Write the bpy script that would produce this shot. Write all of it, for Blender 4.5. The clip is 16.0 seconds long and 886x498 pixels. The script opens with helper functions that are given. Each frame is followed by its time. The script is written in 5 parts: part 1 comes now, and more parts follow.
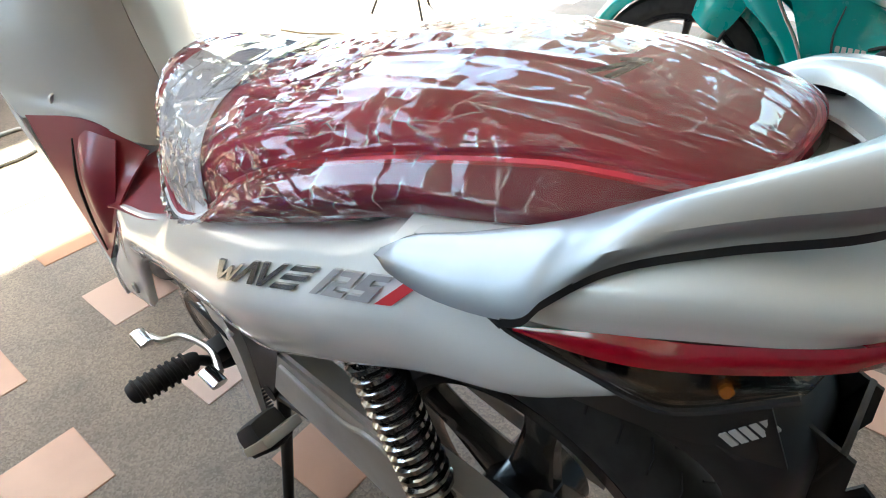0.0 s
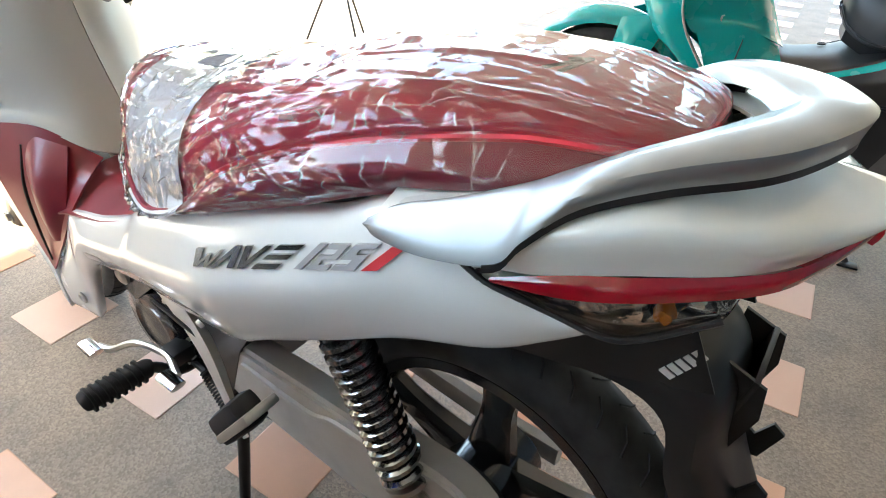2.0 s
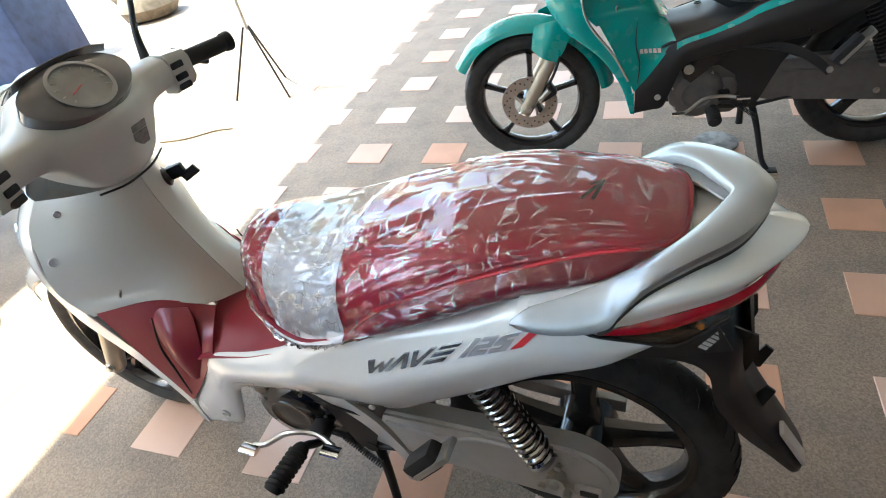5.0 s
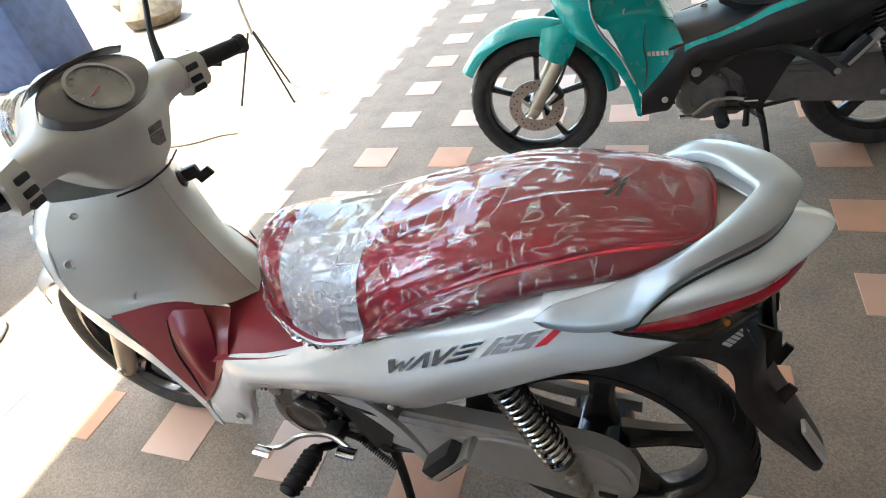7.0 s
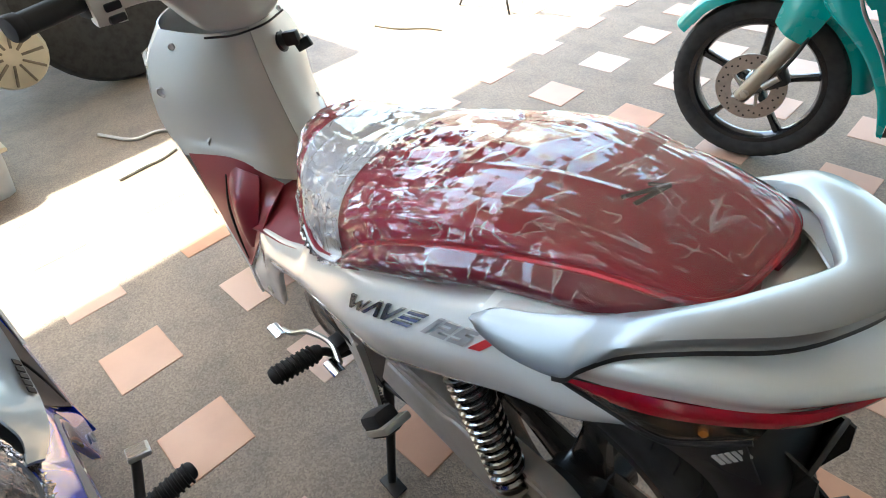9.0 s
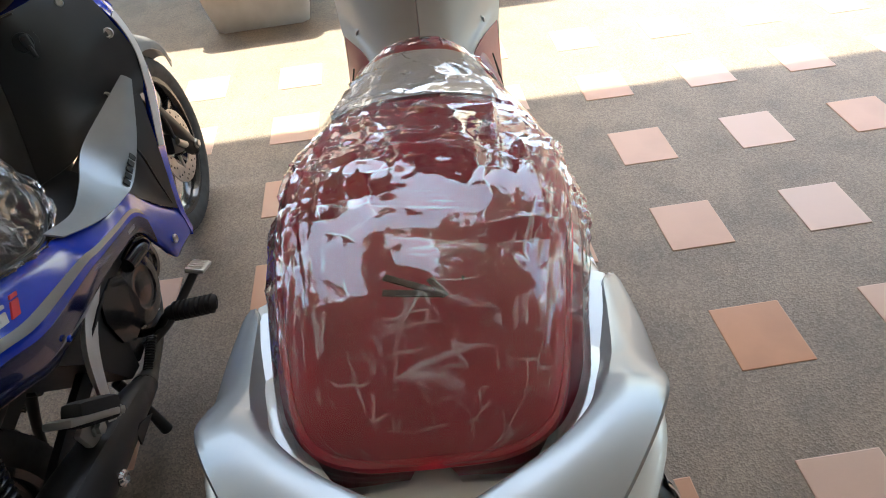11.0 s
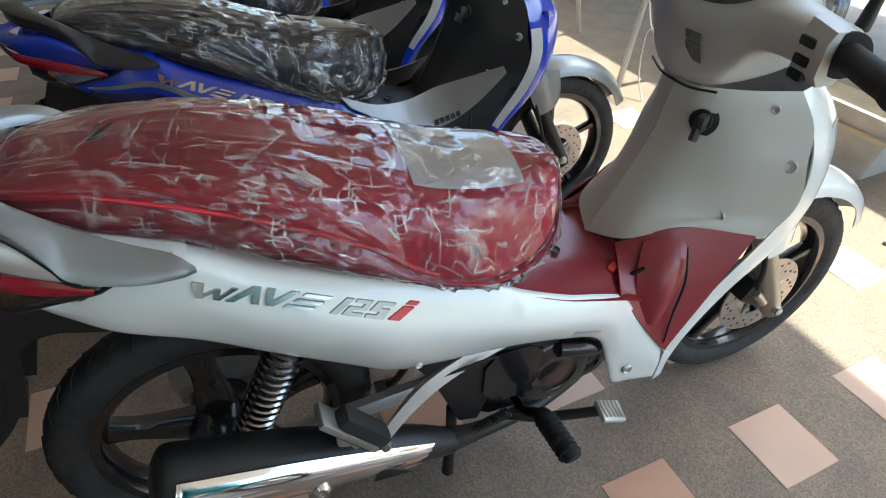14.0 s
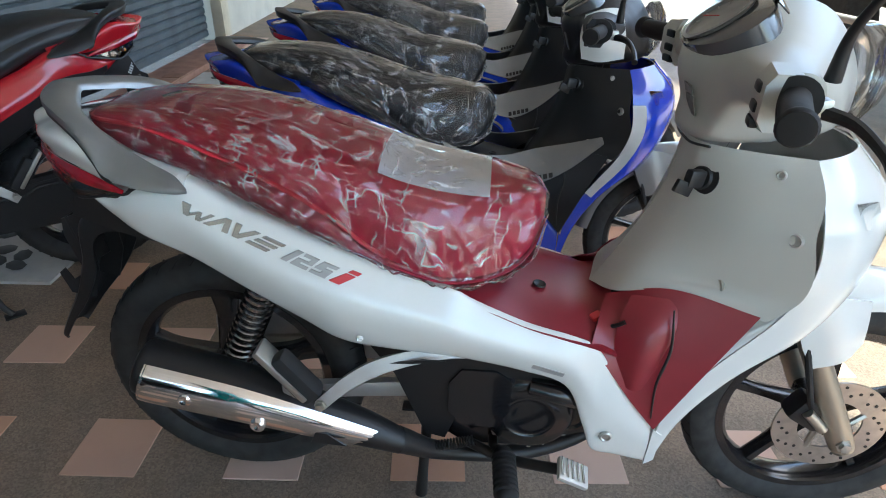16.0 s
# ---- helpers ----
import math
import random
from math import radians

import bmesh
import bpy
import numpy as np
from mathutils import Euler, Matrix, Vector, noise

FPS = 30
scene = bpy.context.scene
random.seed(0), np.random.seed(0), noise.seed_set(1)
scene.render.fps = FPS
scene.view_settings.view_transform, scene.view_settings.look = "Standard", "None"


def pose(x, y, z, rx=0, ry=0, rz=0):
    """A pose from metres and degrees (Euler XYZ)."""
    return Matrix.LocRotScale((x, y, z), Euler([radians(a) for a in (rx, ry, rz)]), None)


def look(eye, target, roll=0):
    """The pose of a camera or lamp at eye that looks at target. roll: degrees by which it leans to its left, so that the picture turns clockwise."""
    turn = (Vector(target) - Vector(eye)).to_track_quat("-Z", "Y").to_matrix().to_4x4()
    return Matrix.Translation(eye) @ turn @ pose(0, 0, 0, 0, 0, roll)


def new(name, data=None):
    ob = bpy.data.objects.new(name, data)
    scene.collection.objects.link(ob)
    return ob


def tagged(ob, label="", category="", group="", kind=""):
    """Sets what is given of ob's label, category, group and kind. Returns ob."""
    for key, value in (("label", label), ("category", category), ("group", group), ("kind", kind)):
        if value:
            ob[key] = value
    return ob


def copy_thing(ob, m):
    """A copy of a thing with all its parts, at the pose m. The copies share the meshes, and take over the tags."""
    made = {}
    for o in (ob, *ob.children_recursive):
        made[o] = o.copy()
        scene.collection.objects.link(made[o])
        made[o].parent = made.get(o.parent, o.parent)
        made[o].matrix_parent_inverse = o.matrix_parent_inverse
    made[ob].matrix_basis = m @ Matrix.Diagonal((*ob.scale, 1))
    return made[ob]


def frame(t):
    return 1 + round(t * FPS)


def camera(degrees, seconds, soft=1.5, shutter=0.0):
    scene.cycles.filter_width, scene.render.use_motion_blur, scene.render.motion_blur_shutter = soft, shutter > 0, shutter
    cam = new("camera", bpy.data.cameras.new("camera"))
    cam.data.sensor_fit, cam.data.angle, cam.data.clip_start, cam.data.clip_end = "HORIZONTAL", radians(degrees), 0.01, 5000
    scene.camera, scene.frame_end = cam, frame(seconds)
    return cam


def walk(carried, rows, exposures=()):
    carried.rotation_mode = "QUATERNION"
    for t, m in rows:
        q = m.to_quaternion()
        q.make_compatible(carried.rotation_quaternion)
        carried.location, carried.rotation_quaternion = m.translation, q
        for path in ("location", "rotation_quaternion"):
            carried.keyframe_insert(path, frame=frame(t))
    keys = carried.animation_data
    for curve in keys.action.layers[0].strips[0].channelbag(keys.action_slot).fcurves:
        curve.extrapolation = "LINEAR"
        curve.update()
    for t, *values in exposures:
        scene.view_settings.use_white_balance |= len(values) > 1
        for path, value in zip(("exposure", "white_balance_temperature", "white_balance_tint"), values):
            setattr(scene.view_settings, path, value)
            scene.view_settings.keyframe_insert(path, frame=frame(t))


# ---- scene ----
cam = camera(74.4, 16.0, soft=1.0)
PATH = [
    (0, (-0.178, 0.393, 1.043), (0.893, -0.763, -0.189), -1.3),
    (0.5, (-0.188, 0.44, 1.016), (0.756, -0.837, -0.2), -0.2),
    (1, (-0.195, 0.449, 1.003), (0.708, -0.885, -0.182), 1.2),
    (1.5, (-0.201, 0.468, 1.006), (0.71, -0.875, -0.163), 1.8),
    (2, (-0.198, 0.476, 1.041), (0.728, -0.871, -0.11), 2.6),
    (2.5, (-0.177, 0.45, 1.083), (0.737, -0.836, -0.146), -0.4),
    (3, (-0.142, 0.525, 1.199), (0.677, -0.772, -0.085), -7.0),
    (3.5, (-0.107, 0.626, 1.289), (0.639, -0.692, -0.017), -10.8),
    (4, (-0.12, 0.669, 1.345), (0.607, -0.684, 0.064), -11.7),
    (4.5, (-0.133, 0.677, 1.357), (0.621, -0.684, 0.101), -12.6),
    (5, (-0.122, 0.689, 1.356), (0.635, -0.688, 0.12), -12.6),
    (5.2, (-0.12, 0.689, 1.357), (0.65, -0.688, 0.128), -12.9),
    (7.3, (-0.092, 0.708, 1.35), (0.666, -0.683, 0.129), -12.7),
    (7.5, (-0.101, 0.696, 1.336), (0.677, -0.657, 0.085), -12.9),
    (8, (-0.114, 0.658, 1.299), (0.801, -0.617, 0.058), -10.6),
    (8.5, (-0.173, 0.553, 1.266), (0.921, -0.523, -0.017), -7.7),
    (9, (-0.242, 0.445, 1.236), (0.981, -0.455, -0.065), -7.4),
    (9.2, (-0.256, 0.423, 1.232), (0.987, -0.429, -0.082), -7.3),
    (11.3, (-0.282, -0.1, 1.217), (1.065, 0.121, -0.246), -5.8),
    (11.5, (-0.254, -0.152, 1.234), (1.048, 0.193, -0.244), -5.3),
    (12, (-0.217, -0.263, 1.233), (0.994, 0.382, -0.222), -2.9),
    (12.5, (-0.17, -0.453, 1.246), (0.847, 0.512, -0.18), -2.4),
    (13, (-0.094, -0.633, 1.245), (0.797, 0.534, -0.113), 0.1),
    (13.5, (0.034, -0.696, 1.22), (0.81, 0.62, -0.07), 1.4),
    (14, (0.159, -0.751, 1.249), (0.741, 0.692, -0.007), 2.3),
    (14.5, (0.279, -0.834, 1.269), (0.668, 0.743, 0.103), 2.3),
    (15, (0.357, -0.854, 1.238), (0.532, 0.836, 0.182), 0.6),
    (15.5, (0.485, -0.909, 1.189), (0.465, 0.829, 0.2), 1.0),
    (16, (0.545, -0.976, 1.17), (0.428, 0.759, 0.183), 1.3),
]
EXPOSURES = [(0, 3.34, 6450, -2), (0.5, 3.60, 6550, -1), (1, 3.80, 6550, -1), (2.5, 3.54, 6550, -1), (3.5, 3.29, 6550, -1), (5, 3.19, 6500, -1), (7.5, 3.2, 6500, -1), (9.2, 3.2, 6400, -1), (11.3, 2.54, 6700, 3), (12.5, 2.42, 6500, 1), (14.5, 2.40, 6150, -2), (16, 2.5, 6000, 0)]
walk(cam, [(t, look(eye, target, roll)) for t, eye, target, roll in PATH], EXPOSURES)

# ---- light ----
SUN_AZ, SUN_EL = radians(8), radians(62)          # seen from the place, towards the open front
world = bpy.data.worlds.new("world")
scene.world = world
world.use_nodes = True
wn = world.node_tree
sky = wn.nodes.new("ShaderNodeTexSky")
sky.sky_type, sky.sun_disc = "NISHITA", False
sky.sun_elevation, sky.sun_rotation = SUN_EL, radians(90) - SUN_AZ
sky.air_density, sky.dust_density = 1.0, 2.0
wn.links.new(sky.outputs[0], wn.nodes["Background"].inputs[0])
wn.nodes["Background"].inputs[1].default_value = 0.15
sun = new("sun", bpy.data.lights.new("sun", "SUN"))
sun.data.energy, sun.data.angle, sun.data.color = 2.1, radians(0.6), (1.0, 0.92, 0.78)
sun_way = Vector((math.cos(SUN_EL) * math.cos(SUN_AZ), math.cos(SUN_EL) * math.sin(SUN_AZ), math.sin(SUN_EL)))
sun.matrix_world = look(sun_way * 20, (0, 0, 0))

# ---- mesh helpers ----
def smooth_rows(p, n):
    """Catmull-Rom through the rows of p (R, ..., 3), n rows out."""
    p = np.asarray(p, float)
    q = np.concatenate([2 * p[:1] - p[1:2], p, 2 * p[-1:] - p[-2:-1]])
    s = np.linspace(0, len(p) - 1, n)
    k = np.minimum(s.astype(int), len(p) - 2)
    f = (s - k).reshape((-1,) + (1,) * (p.ndim - 1))
    a, b, c, d = q[k], q[k + 1], q[k + 2], q[k + 3]
    return 0.5 * (2 * b + (c - a) * f + (2 * a - 5 * b + 4 * c - d) * f ** 2 + (3 * b - a - 3 * c + d) * f ** 3)


def grid_points(g, nu, nv):
    return np.swapaxes(smooth_rows(np.swapaxes(smooth_rows(g, nu), 0, 1), nv), 0, 1)


def mesh_of(verts, faces, angle=40):
    me = bpy.data.meshes.new("mesh")
    me.from_pydata([tuple(map(float, v)) for v in verts], [], [tuple(map(int, f)) for f in faces])
    me.update()
    bm = bmesh.new()
    bm.from_mesh(me)
    bmesh.ops.recalc_face_normals(bm, faces=bm.faces)
    bm.to_mesh(me)
    bm.free()
    for poly in me.polygons:
        poly.use_smooth = True
    me.set_sharp_from_angle(angle=radians(angle))
    return me


def part(name, me, material, parent=None, label=""):
    """One mesh object under a thing or a part; me: a mesh or (verts, faces)."""
    if isinstance(me, tuple):
        me = mesh_of(*me)
    elif isinstance(me, bmesh.types.BMesh):
        bm, me = me, bpy.data.meshes.new("mesh")
        bm.to_mesh(me)
        bm.free()
        for poly in me.polygons:
            poly.use_smooth = True
        me.set_sharp_from_angle(angle=radians(35))
    ob = new(name, me)
    if not me.materials:
        me.materials.append(material)
    if parent:
        ob.parent = parent
    return tagged(ob, label)


def thing(name, label, category, m=Matrix(), group="", kind=""):
    ob = new(name)
    ob.empty_display_size = 0.05
    ob.matrix_basis = m
    return tagged(ob, label, category, group, kind)


def solid_sheet(p, thick):
    """A shell of the given thickness under the grid of points p (U, V, 3)."""
    du, dv = np.gradient(p, axis=0), np.gradient(p, axis=1)
    n = np.cross(du, dv)
    n /= np.linalg.norm(n, axis=-1, keepdims=True) + 1e-9
    U, V = p.shape[:2]
    verts = np.concatenate([p.reshape(-1, 3), (p - thick * n).reshape(-1, 3)])
    i = np.arange(U * V).reshape(U, V)
    quads = np.stack([i[:-1, :-1], i[1:, :-1], i[1:, 1:], i[:-1, 1:]], -1).reshape(-1, 4)
    faces = [*quads, *(quads[:, ::-1] + U * V)]
    edge = np.concatenate([i[0, :], i[1:, -1], i[-1, -2::-1], i[-2:0:-1, 0]])
    for a, b in zip(edge, np.roll(edge, -1)):
        faces.append((a, b, b + U * V, a + U * V))
    return verts, faces


def sheet(g, nu, nv, thick=0.003, side=1):
    p = grid_points(np.array(g, float), nu, nv) * (1, side, 1)
    return solid_sheet(p, thick * side)


def loft(rings, n=0, caps=True):
    r = np.array(rings, float)
    if n:
        r = smooth_rows(r, n)
    U, V = r.shape[:2]
    i = np.arange(U * V).reshape(U, V)
    j = np.roll(i, -1, axis=1)
    faces = [*np.stack([i[:-1], i[1:], j[1:], j[:-1]], -1).reshape(-1, 4)]
    if caps:
        faces += [tuple(i[0]), tuple(i[-1][::-1])]
    return r.reshape(-1, 3), faces


def both(*parts):
    verts, faces, base = [], [], 0
    for v, f in parts:
        verts += list(v)
        faces += [tuple(int(k) + base for k in q) for q in f]
        base += len(v)
    return verts, faces


def tube(path, r, n=0, k=10, squash=1.0):
    """A tube along a path; r: one radius or one a point."""
    p = np.array(path, float)
    rr = np.full(len(p), r, float) if np.isscalar(r) else np.array(r, float)
    if n:
        p, rr = smooth_rows(p, n), smooth_rows(rr[:, None], n)[:, 0]
    t = np.gradient(p, axis=0)
    t /= np.linalg.norm(t, axis=1, keepdims=True) + 1e-12
    up = np.array((0, 0, 1.0)) if abs(t[0][2]) < 0.9 else np.array((1.0, 0, 0))
    rings = []
    for c, d, q in zip(p, t, rr):
        a = np.cross(d, up)
        a /= np.linalg.norm(a)
        b = np.cross(a, d)
        up = b
        s = np.linspace(0, 2 * np.pi, k, endpoint=False)[:, None]
        rings.append(c + q * (np.cos(s) * a + squash * np.sin(s) * b))
    return loft(rings)


def turned(profile, at, axis, k=32, closed=False):
    """A lathe shape: profile of (radius, height) about an axis through at."""
    d = Vector(axis).normalized()
    q = d.to_track_quat("Z", "Y").to_matrix()
    s = np.linspace(0, 2 * np.pi, k, endpoint=False)
    ring = [[np.array(at) + np.array(q @ Vector((r * math.cos(a), r * math.sin(a), h))) for a in s] for r, h in profile]
    if closed:
        ring.append(ring[0])
    return loft(ring, caps=not closed)


def box(size, at=(0, 0, 0), bevel=0.003, turn=(0, 0, 0)):
    bm = bmesh.new()
    bmesh.ops.create_cube(bm, size=1.0)
    bmesh.ops.scale(bm, vec=size, verts=bm.verts)
    if bevel:
        bmesh.ops.bevel(bm, geom=list(bm.edges), offset=min(bevel, min(size) * 0.4), segments=2, affect="EDGES", profile=0.6)
    bmesh.ops.transform(bm, matrix=pose(*at, *turn), verts=bm.verts)
    return bm


def slab(outline, h0, h1, axis="y"):
    """A flat shape with thickness: outline in two axes, from h0 to h1 along the third."""
    def put(a, b, h):
        return {"y": (a, h, b), "z": (a, b, h), "x": (h, a, b)}[axis]
    n = len(outline)
    verts = [put(a, b, h0) for a, b in outline] + [put(a, b, h1) for a, b in outline]
    faces = [tuple(range(n)), tuple(range(2 * n - 1, n - 1, -1))]
    faces += [(k, (k + 1) % n, n + (k + 1) % n, n + k) for k in range(n)]
    return verts, faces


def stadium(a, ra, b, rb, n=14):
    """Outline of a rounded bar between two circles."""
    ang = math.atan2(b[1] - a[1], b[0] - a[0])
    pts = [(a[0] + ra * math.cos(ang + s), a[1] + ra * math.sin(ang + s)) for s in np.linspace(np.pi / 2, 1.5 * np.pi, n)]
    return pts + [(b[0] + rb * math.cos(ang + s), b[1] + rb * math.sin(ang + s)) for s in np.linspace(-np.pi / 2, np.pi / 2, n)]


# ---- materials ----
def material(name, color, rough=0.5, metal=0.0, coat=0.0, vary=0.12, scale=12.0, bump=0.0, bump_scale=200.0, ior=1.5, second=None):
    m = bpy.data.materials.new(name)
    m.use_nodes = True
    t = m.node_tree
    b = t.nodes["Principled BSDF"]
    b.inputs["Roughness"].default_value, b.inputs["Metallic"].default_value = rough, metal
    b.inputs["Coat Weight"].default_value, b.inputs["Coat Roughness"].default_value = coat, 0.06
    b.inputs["IOR"].default_value = ior
    co = t.nodes.new("ShaderNodeTexCoord")
    n1 = t.nodes.new("ShaderNodeTexNoise")
    n1.inputs["Scale"].default_value, n1.inputs["Detail"].default_value = scale, 6
    t.links.new(co.outputs["Object"], n1.inputs["Vector"])
    mix = t.nodes.new("ShaderNodeMix")
    mix.data_type = "RGBA"
    other = second or tuple(c * (1 - vary * 2.2) for c in color)
    mix.inputs["A"].default_value, mix.inputs["B"].default_value = (*color, 1), (*other, 1)
    ramp = t.nodes.new("ShaderNodeMapRange")
    ramp.inputs[1].default_value, ramp.inputs[2].default_value = 0.42, 0.75
    t.links.new(n1.outputs[0], ramp.inputs[0])
    t.links.new(ramp.outputs[0], mix.inputs["Factor"])
    t.links.new(mix.outputs["Result"], b.inputs["Base Color"])
    rr = t.nodes.new("ShaderNodeMapRange")
    rr.inputs[3].default_value, rr.inputs[4].default_value = max(rough - 0.06, 0.02), min(rough + 0.1, 1)
    t.links.new(n1.outputs[0], rr.inputs[0])
    t.links.new(rr.outputs[0], b.inputs["Roughness"])
    if bump:
        n2 = t.nodes.new("ShaderNodeTexNoise")
        n2.inputs["Scale"].default_value, n2.inputs["Detail"].default_value = bump_scale, 4
        t.links.new(co.outputs["Object"], n2.inputs["Vector"])
        bp = t.nodes.new("ShaderNodeBump")
        bp.inputs["Strength"].default_value, bp.inputs["Distance"].default_value = bump, 0.002
        t.links.new(n2.outputs[0], bp.inputs["Height"])
        t.links.new(bp.outputs[0], b.inputs["Normal"])
    return m


white = material("pearl_white_paint", (0.78, 0.80, 0.78), 0.22, coat=1.0, vary=0.01, scale=4)
white_matt = material("white_plastic", (0.54, 0.54, 0.50), 0.40, coat=0.15, vary=0.015, scale=5, bump=0.03, bump_scale=900)
silver = material("silver_paint", (0.27, 0.28, 0.285), 0.38, metal=0.7, coat=0.5, vary=0.04, bump=0.02, bump_scale=1500)
silver_dull = material("cast_aluminium", (0.58, 0.57, 0.55), 0.45, metal=0.6, vary=0.08, bump=0.08, bump_scale=400)
case_grey = material("grey_metal_case", (0.58, 0.57, 0.55), 0.42, metal=0.35, vary=0.08, bump=0.05, bump_scale=600)
chrome = material("chrome", (0.86, 0.86, 0.87), 0.06, metal=1.0, vary=0.02)
steel = material("zinc_steel", (0.55, 0.54, 0.50), 0.32, metal=0.9, vary=0.08)
black = material("black_plastic", (0.012, 0.012, 0.013), 0.42, vary=0.15, bump=0.06, bump_scale=700)
black_gloss = material("black_enamel", (0.012, 0.012, 0.014), 0.2, coat=0.4, vary=0.1)
rubber = material("black_rubber", (0.016, 0.016, 0.017), 0.72, vary=0.2, bump=0.15, bump_scale=160)
tyre_mat = material("tyre_rubber", (0.03, 0.03, 0.03), 0.7, vary=0.25, scale=30, bump=0.3, bump_scale=90)
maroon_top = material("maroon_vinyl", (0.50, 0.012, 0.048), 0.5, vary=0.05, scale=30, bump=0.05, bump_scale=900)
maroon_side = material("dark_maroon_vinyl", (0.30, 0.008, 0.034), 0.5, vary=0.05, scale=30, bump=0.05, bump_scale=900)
maroon = material("maroon_plastic", (0.25, 0.018, 0.030), 0.34, coat=0.15, vary=0.06, bump=0.05, bump_scale=900)
piping_mat = material("red_piping", (0.72, 0.03, 0.06), 0.4, vary=0.05)
red_plastic = material("red_plastic", (0.62, 0.04, 0.05), 0.3, vary=0.05)
red_lens = material("red_lens", (0.34, 0.003, 0.016), 0.06, coat=1.0, vary=0.12, scale=60)
grey_letter = material("grey_outline", (0.42, 0.42, 0.42), 0.3, metal=0.4, vary=0.04)
paper_mat = material("white_paper", (0.80, 0.82, 0.86), 0.7, vary=0.02, bump=0.04, bump_scale=60)
gold_fork = material("fork_tube", (0.42, 0.38, 0.31), 0.38, metal=0.7, vary=0.06)
engine_grey = material("grey_engine_metal", (0.16, 0.155, 0.15), 0.42, metal=0.5, vary=0.1, scale=30, bump=0.06, bump_scale=500)
badge_chrome = material("dark_chrome", (0.40, 0.41, 0.42), 0.14, metal=1.0, vary=0.05)
disc_mat = material("brake_disc", (0.50, 0.46, 0.42), 0.35, metal=0.9, vary=0.1, scale=40)
blue = material("deep_blue_paint", (0.008, 0.042, 0.50), 0.16, coat=1.0, vary=0.05)
navy = material("navy_paint", (0.004, 0.012, 0.10), 0.16, coat=1.0, vary=0.05)
teal = material("teal_paint", (0.0, 0.30, 0.27), 0.24, coat=0.8, vary=0.04)
red_paint = material("red_paint", (0.45, 0.01, 0.02), 0.22, coat=0.8, vary=0.05)
black_seat = material("black_vinyl", (0.02, 0.02, 0.021), 0.4, vary=0.2, bump=0.1, bump_scale=800)
amber = material("amber_bulb", (0.75, 0.25, 0.03), 0.2, vary=0.05)
dark_lens = material("smoked_panel", (0.10, 0.10, 0.105), 0.12, coat=0.6, vary=0.1)
dial = material("dial_face", (0.34, 0.34, 0.33), 0.4, vary=0.2)
bowl_mat = material("mirrored_lamp_bowl", (0.88, 0.88, 0.90), 0.05, metal=1.0, vary=0.05, scale=45, bump=1.0, bump_scale=28)
sticker = material("grey_sticker", (0.22, 0.22, 0.21), 0.5, vary=0.2, scale=120)


